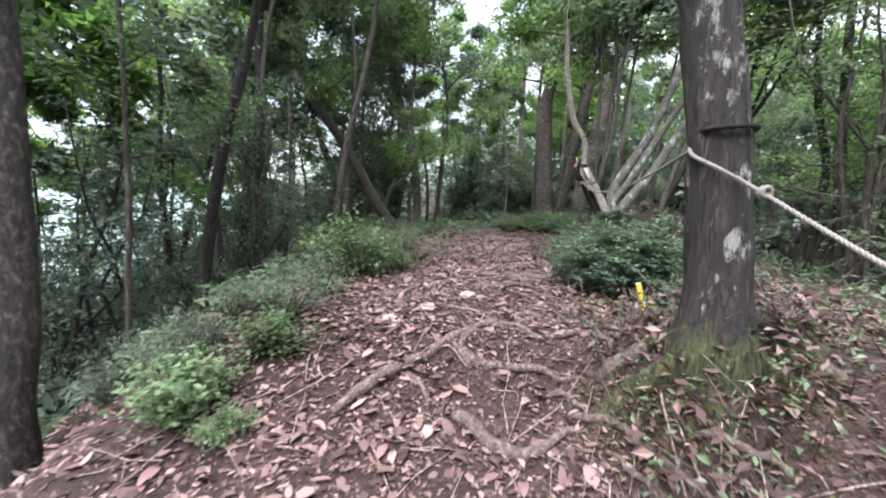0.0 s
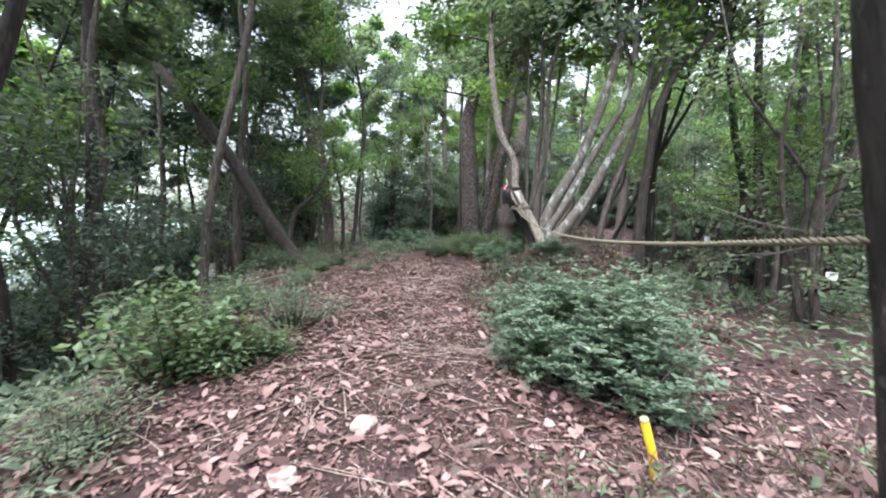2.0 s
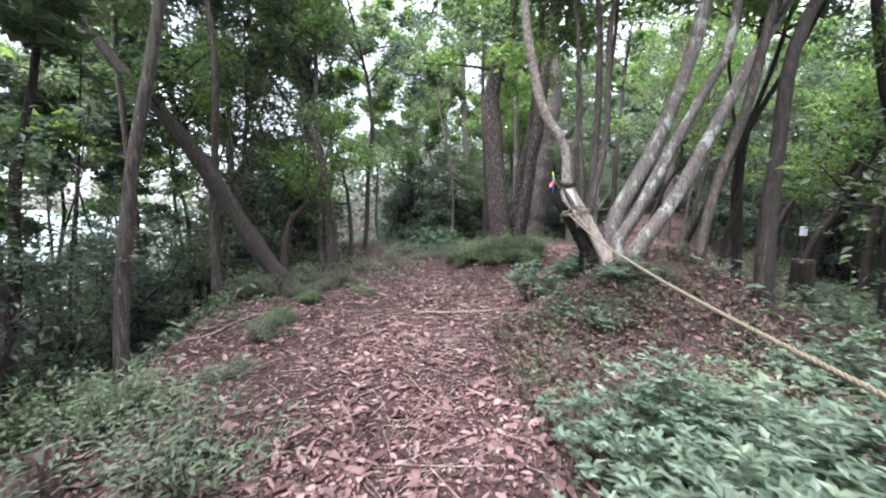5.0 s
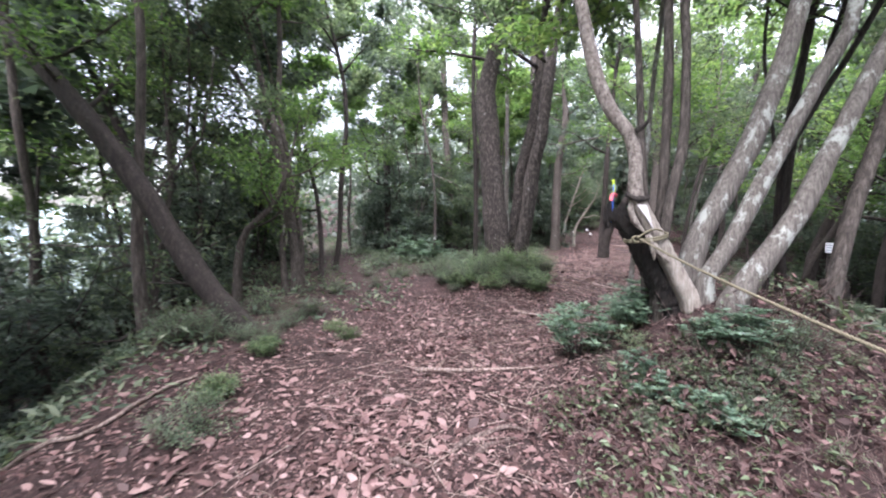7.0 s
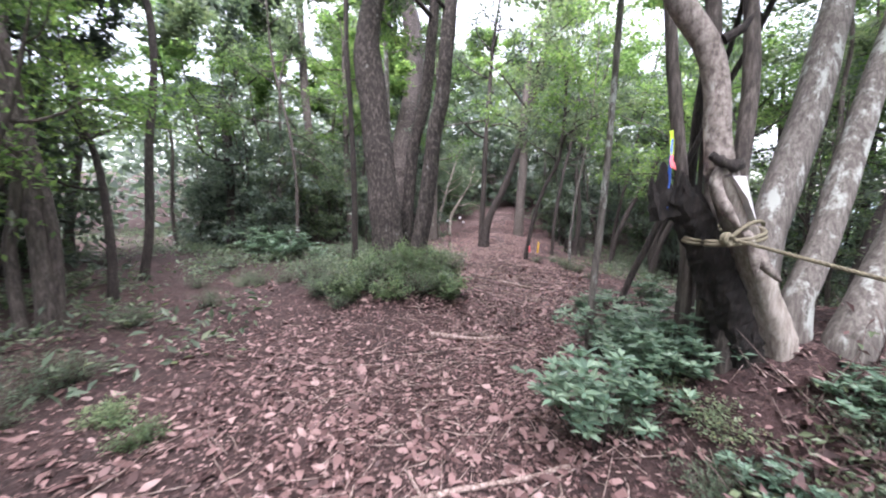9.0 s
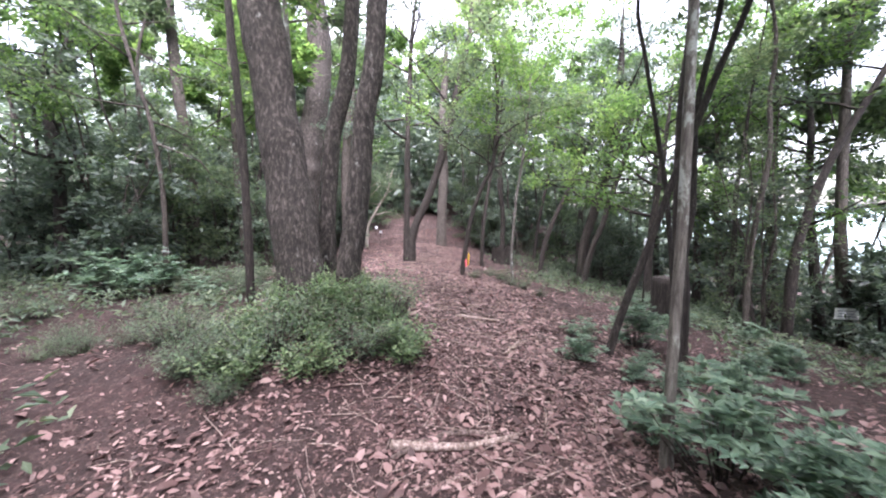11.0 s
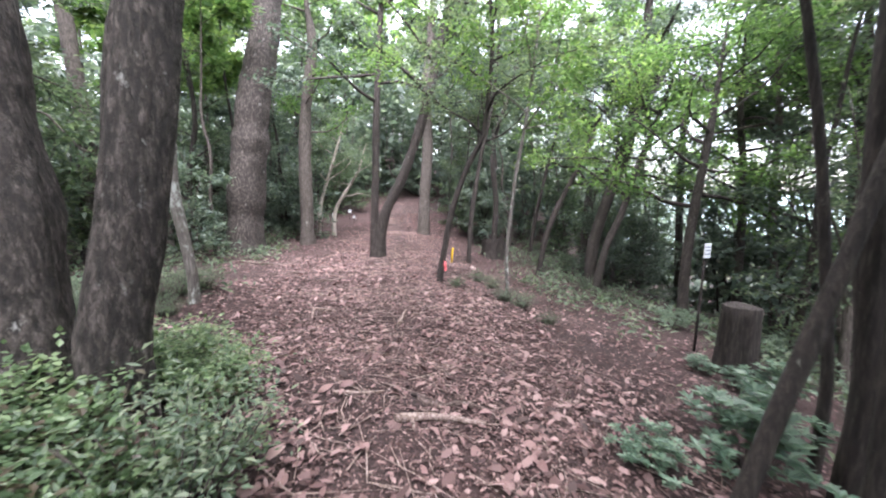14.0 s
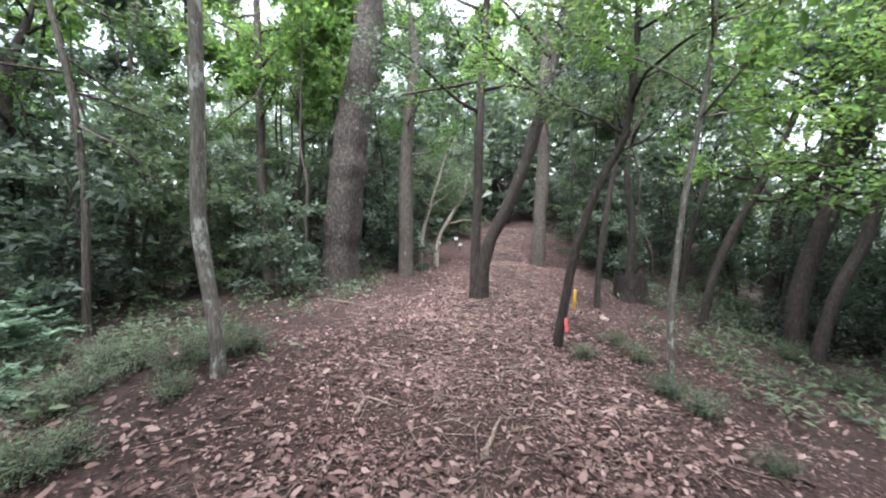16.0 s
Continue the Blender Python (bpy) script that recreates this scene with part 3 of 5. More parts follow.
tree_at('dark', (4.51, 7.31), [(0.00, 0.00, 0.31), (0.05, 0.05, 0.90), (0.15, 0.11, 1.69), (0.31, 0.18, 2.63), (0.71, 0.20, 3.42), (1.11, 0.19, 3.81)], 0.088, 0.048, 'tall')
tree_at('dark', (7.33, 8.44), [(0.00, 0.00, 0.60), (0.06, 0.07, 1.41), (0.19, 0.13, 2.22), (-0.01, 0.27, 3.43), (-0.10, 0.41, 4.85), (-0.07, 0.56, 6.47)], 0.079, 0.052, 'tall')
tree_at('dark', (7.45, 8.03), [(0.00, 0.00, 0.61), (-0.01, 0.10, 1.70), (-0.04, 0.23, 3.03), (-0.04, 0.37, 4.56), (-0.00, 0.53, 6.27)], 0.082, 0.058, 'tall')
tree_at('grey', (7.22, 7.54), [(0.00, 0.00, 0.28), (0.05, 0.05, 0.94), (-0.20, 0.14, 1.56), (-0.28, 0.20, 2.08), (-0.21, 0.28, 2.96)], 0.053, 0.030, 'under')
tree_at('dark', (8.09, 8.15), [(0.00, 0.00, 0.78), (0.09, 0.10, 1.96), (0.29, 0.23, 3.63), (0.43, 0.36, 5.20), (0.55, 0.50, 6.87)], 0.085, 0.059, 'tall')
tree_at('grey', (-1.33, 12.82), [(-0.05, 0.15, 0.85), (-0.21, 0.37, 1.95), (-0.37, 0.55, 2.87), (-0.68, 0.81, 3.97), (-1.07, 1.12, 5.25)], 0.096, 0.056, 'tall')
tree_at('grey', (-1.27, 12.91), [(-0.04, 0.20, 1.21), (-0.30, 0.49, 2.61), (-0.52, 0.74, 3.82), (-0.54, 1.02, 5.49)], 0.073, 0.049, 'tall')
tree_at('grey', (-1.52, 12.77), [(-0.09, 0.18, 1.05), (-0.02, 0.27, 1.68), (-0.15, 0.45, 2.58), (-0.64, 0.75, 3.66), (-1.38, 1.13, 4.83)], 0.071, 0.039, 'under')
tree_at('grey', (-2.31, 12.45), [(0.02, 0.13, 0.85), (0.18, 0.16, 1.35), (0.64, 0.11, 1.76), (0.91, 0.13, 2.34)], 0.094, 0.043, 'under')
tree_at('dark', (-1.11, 16.16), [(0.11, 0.18, 1.01), (0.16, 0.44, 2.69), (0.29, 0.65, 4.24), (0.16, 0.94, 5.78)], 0.085, 0.061, 'tall')
tree_at('dark', (-1.21, 14.63), [(-0.01, 0.18, 0.87), (-0.13, 0.41, 2.05), (-0.38, 0.62, 3.00)], 0.072, 0.041, 'under')
tree_at('dark', (-4.13, 13.93), [(0.00, 0.00, 0.99), (-0.30, 0.19, 1.66), (-0.81, 0.51, 2.81), (-1.33, 0.80, 3.78)], 0.150, 0.109, 'tall')
tree_at('lichen', (3.70, 9.69), [(0.00, 0.00, 0.40), (0.05, 0.01, 0.94), (0.11, 0.02, 1.47), (0.17, 0.04, 2.10), (0.22, 0.06, 2.73), (0.28, 0.09, 3.44), (0.38, 0.11, 4.42)], 0.036, 0.029, 'tall')
tree_at('dark', (7.00, 10.62), [(0.00, 0.00, 0.98), (-0.01, 0.11, 2.01), (0.11, 0.16, 3.39), (0.23, 0.16, 4.26), (0.36, 0.15, 5.30), (0.52, 0.17, 6.68)], 0.085, 0.055, 'tall')
tree_at('dark', (2.86, 15.61), [(0.00, 0.00, 0.46), (0.03, 0.13, 1.92), (0.02, 0.31, 3.58), (-0.01, 0.46, 4.83), (0.04, 0.62, 6.71)], 0.072, 0.054, 'tall')
tree_at('grey', (3.09, 23.68), [(0.13, 0.24, 1.83), (0.16, 0.51, 3.46), (0.06, 0.96, 5.41), (0.01, 1.40, 7.53), (-0.02, 1.97, 10.46)], 0.198, 0.141, 'tall')
tree_at('dark', (5.82, 11.06), [(0.21, -0.09, 0.63), (0.49, -0.22, 1.32), (0.80, -0.36, 2.17), (1.11, -0.50, 2.92), (1.42, -0.64, 3.66), (1.79, -0.83, 4.52)], 0.052, 0.042, 'tall')
tree_at('dark', (6.63, 10.54), [(0.00, 0.00, 0.73), (0.09, 0.02, 1.31), (0.27, -0.00, 2.07), (0.34, 0.04, 2.68), (0.43, 0.07, 3.28), (0.61, 0.03, 3.93), (0.85, -0.03, 4.81)], 0.05, 0.038, 'tall')
tree_at('dark', (7.23, 10.80), [(0.00, 0.00, 0.74), (0.06, 0.11, 1.63), (0.09, 0.24, 2.52), (0.08, 0.42, 3.48), (0.08, 0.58, 4.30), (0.11, 0.74, 5.32)], 0.039, 0.028, 'tall')
tree_at('dark', (11.82, 10.08), [(0.00, 0.00, 0.31), (0.29, 0.00, 1.76), (0.72, -0.17, 3.00), (1.19, -0.41, 4.04), (1.66, -0.69, 4.87)], 0.108, 0.072, 'tall')
tree_at('grey', (14.14, 9.32), [(0.00, 0.00, 0.72), (0.11, 0.19, 2.26), (0.25, 0.27, 3.45), (0.48, 0.34, 4.98), (0.87, 0.42, 7.35)], 0.134, 0.092, 'tall')
tree_at('lichen', (4.26, 16.83), [(0.00, 0.00, 0.39), (-0.04, 0.06, 0.80), (-0.12, 0.16, 1.56), (-0.10, 0.23, 2.38), (-0.08, 0.30, 3.19), (-0.07, 0.37, 4.01), (-0.06, 0.50, 5.41)], 0.080, 0.056, 'tall')
tree_at('rough', (6.52, 23.08), [(0.09, 0.07, 1.23), (0.29, 0.14, 2.96), (0.49, 0.20, 4.53), (0.80, 0.19, 5.95), (1.00, 0.23, 7.36), (0.96, 0.48, 9.88)], 0.538, 0.362, 'tall')
tree_at('grey', (8.75, 23.85), [(0.05, 0.10, 1.30), (0.10, 0.24, 3.12), (0.26, 0.34, 4.93), (0.54, 0.38, 6.75)], 0.235, 0.172, 'wide')
tree_at('dark', (9.17, 20.10), [(0.07, 0.08, 1.17), (0.17, 0.16, 2.51), (0.29, 0.28, 4.38), (0.46, 0.37, 6.25), (0.69, 0.47, 8.39)], 0.127, 0.069, 'wide')
tree_at('dark', (9.28, 20.02), [(0.19, 0.02, 1.17), (0.76, -0.13, 2.37), (1.30, -0.24, 3.84), (1.72, -0.30, 5.30), (2.16, -0.33, 7.03), (2.65, -0.39, 8.90)], 0.161, 0.104, 'wide')
tree_at('grey', (14.11, 23.93), [(0.00, 0.00, 0.38), (0.12, 0.09, 1.93), (0.34, 0.19, 4.09), (0.38, 0.37, 6.25), (0.68, 0.48, 8.84)], 0.261, 0.186, 'wide')
tree_at('dark', (8.64, 16.67), [(0.16, -0.00, 0.77), (0.34, -0.01, 1.53), (0.69, -0.09, 2.45), (1.04, -0.19, 3.13), (1.21, -0.17, 4.14), (1.32, -0.11, 5.31)], 0.073, 0.047, 'wide')
tree_at('lichen', (9.12, 15.20), [(0.00, 0.07, 0.76), (0.09, 0.09, 1.43), (0.22, 0.11, 2.31), (0.43, 0.10, 3.25), (0.60, 0.11, 4.13), (0.76, 0.14, 5.21)], 0.041, 0.030, 'wide')
tree_at('dark', (12.20, 19.24), [(0.13, 0.07, 1.39), (0.50, 0.08, 3.37), (0.89, 0.05, 4.92), (1.22, 0.08, 6.90)], 0.079, 0.055, 'wide')
tree_at('dark', (14.09, 17.80), [(0.00, 0.00, 0.19), (0.26, -0.02, 1.28), (0.74, -0.14, 2.35), (1.32, -0.31, 3.36), (2.09, -0.52, 4.89), (2.63, -0.64, 6.23)], 0.104, 0.069, 'wide')
tree_at('dark', (15.22, 16.70), [(0.30, -0.02, 1.47), (0.72, -0.10, 2.55), (1.24, -0.20, 4.13), (2.02, -0.43, 5.52), (2.94, -0.71, 7.03)], 0.175, 0.120, 'wide')
tree_at('dark', (17.32, 17.94), [(0.00, 0.00, 0.30), (0.23, 0.10, 2.49), (0.49, 0.07, 3.42), (1.26, -0.22, 4.20), (1.87, -0.41, 5.14)], 0.175, 0.108, 'wide')
tree_at('dark', (13.21, 15.44), [(0.38, -0.06, 1.30), (0.83, -0.19, 2.16), (1.25, -0.28, 3.23), (1.85, -0.44, 4.48)], 0.109, 0.075, 'wide')
tree_at('dark', (14.43, 16.22), [(0.22, 0.04, 1.41), (0.78, -0.11, 2.99), (1.39, -0.31, 4.57), (1.71, -0.31, 6.14), (2.04, -0.26, 8.28)], 0.173, 0.123, 'wide')
tree_at('dark', (12.84, 13.24), [(0.00, 0.00, 0.33), (0.12, 0.05, 1.34), (0.28, 0.06, 2.26), (0.52, 0.04, 3.37), (0.77, 0.02, 4.48)], 0.119, 0.080, 'wide')
tree_at('dark', (15.51, 21.02), [(0.00, 0.00, 0.22), (0.17, 0.09, 2.08), (0.12, 0.32, 4.31), (0.89, 0.18, 6.54), (1.48, 0.12, 8.77)], 0.128, 0.080, 'wide')
tree_at('grey', (2.10, 20.07), [(0.04, 0.09, 1.20), (0.06, 0.19, 2.36), (-0.07, 0.39, 3.88), (-0.34, 0.65, 5.31), (-0.50, 0.82, 6.38)], 0.066, 0.039, 'wide')
tree_at('grey', (4.73, 23.81), [(-0.01, 0.13, 1.24), (-0.06, 0.30, 2.80), (-0.03, 0.50, 5.15), (-0.01, 0.70, 7.33)], 0.148, 0.094, 'wide')
tree_at('grey', (1.78, 23.49), [(0.04, 0.11, 1.20), (0.11, 0.19, 2.41), (0.24, 0.32, 4.42)], 0.081, 0.052, 'under')
tree_at('dark', (0.17, 22.60), [(0.03, 0.11, 1.30), (0.06, 0.21, 2.52), (-0.01, 0.43, 4.53)], 0.164, 0.116, 'wide')
tree_at('dark', (5.30, 25.23), [(0.00, 0.00, 0.26), (0.20, 0.08, 2.04), (0.55, 0.10, 4.01), (0.46, 0.32, 5.97)], 0.108, 0.062, 'under')
tree_at('dark', (14.78, 10.70), [(0.00, 0.00, 0.24), (0.21, 0.17, 2.21), (0.46, 0.30, 4.18), (0.78, 0.42, 6.43)], 0.134, 0.085, 'wide')
tree_at('dark', (14.76, 9.80), [(0.00, 0.00, 0.53), (0.12, 0.23, 2.35), (0.21, 0.43, 3.92), (0.48, 0.52, 5.74)], 0.124, 0.079, 'wide')
tree_at('dark', (15.30, 12.66), [(0.22, 0.13, 1.66), (0.46, 0.28, 3.55), (0.54, 0.55, 5.43)], 0.120, 0.076, 'wide')
tree_at('grey', (14.89, 11.88), [(0.00, 0.00, 0.25), (0.10, 0.21, 1.82), (0.25, 0.38, 3.39), (0.48, 0.48, 4.97)], 0.117, 0.073, 'wide')
tree_at('dark', (17.64, 14.64), [(0.24, 0.24, 2.33), (0.46, 0.44, 4.37), (0.76, 0.64, 6.75)], 0.133, 0.089, 'wide')
tree_at('dark', (-4.62, 15.53), [(0.00, 0.00, 0.40), (-0.01, 0.19, 1.58), (-0.12, 0.45, 2.99), (-0.16, 0.73, 4.65)], 0.123, 0.072, 'wide')
tree_at('grey', (-5.23, 14.88), [(0.00, 0.00, 1.15), (0.15, 0.13, 2.21), (0.41, 0.27, 3.49), (0.37, 0.52, 4.98)], 0.111, 0.065, 'wide')
tree_at('dark', (-4.00, 17.93), [(0.14, 0.21, 0.96), (0.15, 0.51, 2.82), (0.39, 0.79, 4.99)], 0.135, 0.081, 'wide')
tree_at('grey', (-3.56, 20.43), [(0.13, 0.12, 1.35), (0.40, 0.21, 3.14), (0.35, 0.50, 5.21)], 0.128, 0.077, 'wide')
tree_at('pale', (9.85, 25.32), [(0.11, 0.08, 1.15), (0.48, 0.02, 2.40), (0.81, -0.03, 3.44)], 0.090, 0.054, 'under')
tree_at('pale', (10.36, 25.08), [(0.10, 0.06, 0.94), (0.41, -0.02, 1.57), (1.02, -0.21, 2.61)], 0.090, 0.054, 'under')


def understory_tree(bark, foliage, height, dense, far, seed):
    """A many-stemmed small evergreen with crooked stems, leafy from low down."""
    r = np.random.default_rng(seed)
    tree = tagged(new("understory_tree"), "crooked small evergreen tree with several thin stems, leafy from low down", "tree", "understory trees")
    spots, ways = [], []
    for s in range(4):
        a = r.uniform(0, 6.28) if s else 0.5
        lean = r.uniform(0.3, 1.5)
        h = height * r.uniform(0.6, 1.0)
        pts = [(0.12 * math.cos(a), 0.12 * math.sin(a), -0.2)]
        for q in (0.22, 0.45, 0.7, 1.0):
            pts.append((math.cos(a) * lean * q ** 1.3 + r.normal(0, 0.16), math.sin(a) * lean * q ** 1.3 + r.normal(0, 0.16), h * q))
        c = curve_points(pts, 0.5)
        rad = np.linspace(r.uniform(0.028, 0.05), 0.008, len(c))
        limbs, sp, wy = branches(r, c, rad, 0.12 if dense > 0.7 else 0.2, (11, 8)[far], 1.25, 0.22, (0.45, 0.85)[far] if dense > 0.7 else 0.2, 0.34, 3)
        v, f = joined([tube(c, rad, 6)] + limbs)
        part("stem", mesh_of("stem", v, f), BARK[bark], tree)
        spots.append(sp)
        ways.append(wy)
    v, f = crown(r, np.vstack(spots), np.vstack(ways), int((4600, 3600)[far] * dense), (0.088, 0.165)[far], 0.13, bool(far))
    part("foliage", mesh_of("foliage", v, f, False), LEAF[foliage], tree)
    return tree


# ---- the wood around: young trees and thickets, copied from a few kinds ----
def wood_kinds():
    rng = np.random.default_rng(77)
    kinds = {"tall": [], "tall far": [], "thicket": [], "thicket far": []}
    for k, (bark, foliage) in enumerate((("dark", "deep"), ("grey", "mid"), ("grey", "light"), ("dark", "light"), ("dark", "mid"))):
        h = 5.2 + k * 0.5
        lean = rng.normal(0, 0.07, 2)
        stem = [(lean[0] * i * h / 5 + rng.normal(0, 0.06), lean[1] * i * h / 5 + rng.normal(0, 0.06), h * i / 5) for i in range(1, 6)]
        for far in (0, 1):
            t = make_tree(bark, (0, 0), stem, 0.055 + 0.01 * k, 0.035, "tall", foliage, (3600, 3400)[far], (0.16, 0.26)[far], 300 + k, 0.3, 0.03, (10, 7)[far], far=bool(far))
            kinds[("tall", "tall far")[far]].append(t)
    for k, (bark, foliage, height, dense) in enumerate((("dark", "shade", 4.6, 1.0), ("grey", "mid", 5.6, 1.0), ("dark", "shade", 3.4, 1.15), ("grey", "deep", 6.2, 1.0), ("dark", "deep", 4.6, 0.6), ("grey", "shade", 5.2, 0.75))):
        for far in (0, 1):
            kinds[("thicket", "thicket far")[far]].append(understory_tree(bark, foliage, height, dense, far, 400 + k))
    return kinds


def plant_wood():
    kinds = wood_kinds()
    rng = np.random.default_rng(12)
    used = {"tall": [], "thicket": []}
    wanted = {"tall": 130, "thicket": 172}
    gap = {"tall": 1.7, "thicket": 1.15}
    for kind in ("tall", "thicket"):
        tries = 0
        while len(used[kind]) < wanted[kind] and tries < 40000:
            tries += 1
            slope = len(used[kind]) < (40 if kind == "tall" else 44)
            ahead = not slope and len(used[kind]) < (76 if kind == "tall" else 108)
            right = not slope and not ahead and len(used[kind]) < (92 if kind == "tall" else 134)
            if slope:
                x, y = rng.uniform(-13, -2.4), rng.uniform(1, 22)
            elif ahead:
                x, y = rng.uniform(-2, 27), rng.uniform(20, 44)
            elif right:
                x, y = rng.uniform(8, 21), rng.uniform(5, 22)
            else:
                x, y = rng.uniform(-22, 32), rng.uniform(-6, 46)
            z, d = (float(v[0]) for v in trail(np.array([x]), np.array([y])))
            away = abs(d)
            least = 3.7 if d < 0 else 4.4
            if kind == "thicket":
                least += 0.5
            if 9 < y < 20:
                least += 1.2
            if d > 0 and 12 < y < 22:
                least += 1.0
            if kind == "thicket" and 14 < y < 26 and d < 0:
                least += 2.2
            if y > 22:
                least = 2.2 if kind == "tall" else 2.8
            if y > 29.5:
                least = 0.3
            if away < least or away > 22 or (not (slope or ahead or right) and rng.uniform() < (away - 5) / 22):
                continue
            # unseen trees behind the start, thinned only a little to shade the first metres
            if y < 0 and rng.uniform() < 0.2:
                continue
            if math.hypot(x - 8.5, y - 11.6) < 1.9 or (7 < x < 13.8 and abs(y - 10.5 + (x - 8) * 0.22) < 0.8):
                continue
            if any(math.hypot(x - a, y - b) < gap[kind] * max(0.5, 1 - tries / 9000) for a, b in used[kind]):
                continue
            used[kind].append((x, y))
            near = away < 7.5 and -0.5 < y < 22
            some = kinds[kind if near else kind + " far"]
            proto = some[int(rng.integers(0, len(some)))]
            s = rng.uniform(0.75, 1.2)
            m = pose(x, y, floor_at(x, y) - 0.03, rng.normal(0, 4), rng.normal(0, 4), rng.uniform(0, 360)) @ Matrix.Diagonal((s, s, s * rng.uniform(0.9, 1.15), 1))
            copy_thing(proto, m)
    spot = 0
    for some in kinds.values():
        for proto in some:
            spot += 1
            x, y = -15 - 0.4 * spot, -4 + 2.2 * spot
            proto.matrix_basis = pose(x, y, floor_at(x, y))


plant_wood()


def far_woods():
    """The woods beyond, too far to tell one tree from another."""
    rng = np.random.default_rng(88)
    n = 130000
    a = rng.uniform(0, 2 * math.pi, n)
    r = rng.uniform(19, 50, n)
    x, y = 5 + r * np.cos(a), 14 + r * np.sin(a)
    clump = 3.0 + 2.2 * np.sin(x * 0.45 + 1.5 * np.sin(y * 0.23)) * np.sin(y * 0.4)
    up = rng.uniform(0.03, 1, n) ** 0.9 * (5.2 + clump)
    ahead = (y > 20) & (x > -2)
    keep = ((np.abs(trail(x, y)[1]) > 1.1) | ((up > 2.6) & (y > 26))) & ~((x < -8) & (y < 24) & (rng.uniform(size=n) < 0.85)) & ~((x > 13) & (y < 18) & (rng.uniform(size=n) < 0.5)) & (ahead | (rng.uniform(size=n) < 0.6))
    p = np.stack([x, y, lies(x, y) + up], 1)[keep]
    d = rng.normal(0, 1, p.shape) * np.array([1, 1, 0.5])
    v, f = small_leaves(p, d, rng.uniform(0.35, 0.8, len(p)), rng)
    tagged(part("far_woods", mesh_of("far_woods", v, f, False), LEAF["shade"]), "dense green woods beyond the ridge", "woods", kind="stuff")


far_woods()


def far_hills():
    """Backdrop hills across the valleys on both sides of the ridge, haze put into their colour."""
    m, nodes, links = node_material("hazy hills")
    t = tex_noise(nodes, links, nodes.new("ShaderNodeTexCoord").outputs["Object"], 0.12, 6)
    # haze of the distance painted as pale blue base colour
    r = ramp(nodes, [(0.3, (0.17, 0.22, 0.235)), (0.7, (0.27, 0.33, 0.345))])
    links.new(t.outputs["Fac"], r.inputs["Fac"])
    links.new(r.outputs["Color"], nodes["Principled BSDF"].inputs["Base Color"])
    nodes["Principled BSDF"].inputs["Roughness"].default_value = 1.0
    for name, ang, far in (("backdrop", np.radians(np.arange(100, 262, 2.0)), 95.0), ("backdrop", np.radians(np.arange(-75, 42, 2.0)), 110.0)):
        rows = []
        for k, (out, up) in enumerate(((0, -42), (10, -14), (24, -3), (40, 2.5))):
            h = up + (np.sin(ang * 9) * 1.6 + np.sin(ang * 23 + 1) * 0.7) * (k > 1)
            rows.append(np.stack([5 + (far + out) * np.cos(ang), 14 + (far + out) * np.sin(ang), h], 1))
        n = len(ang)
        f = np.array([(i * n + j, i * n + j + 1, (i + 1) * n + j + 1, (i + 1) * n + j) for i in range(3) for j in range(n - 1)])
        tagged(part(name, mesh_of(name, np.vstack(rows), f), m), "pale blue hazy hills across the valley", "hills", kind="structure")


far_hills()


def undergrowth():
    """Low cover on the forest floor off the trail."""
    rng = np.random.default_rng(61)
    n = 2600
    x, y = rng.uniform(-9, 22, n), rng.uniform(1, 34, n)
    d = trail(x, y)[1]
    patch = np.sin(x * 0.9 + 1.1 * np.sin(y * 0.5)) * np.sin(y * 0.75 + 0.4) + rng.normal(0, 0.4, n)
    keep = (np.abs(d) > np.where(d < 0, 1.9, 2.4) + 0.05 * y) & (patch > -0.25) & (np.hypot(x - 8.9, y - 11.6) > 0.9)
    x, y = x[keep], y[keep]
    k = rng.integers(0, len(x), len(x) * 42)
    px, py = x[k] + rng.normal(0, 0.22, len(k)), y[k] + rng.normal(0, 0.22, len(k))
    pz = lies(px, py) + uneven(px, py) + rng.uniform(0.02, 0.28, len(k))
    way = rng.normal(0, 1, (len(k), 3)) * np.array([1, 1, 0.4]) + np.array([0, 0, 0.3])
    v, f = leaves(np.stack([px, py, pz], 1), way, rng.uniform(0.06, 0.16, len(k)), rng, 0.4, 0.7)
    tagged(part("undergrowth", mesh_of("undergrowth", v, f, False), LEAF["fern"]), "low green plants on the forest floor", "undergrowth", kind="stuff")


undergrowth()


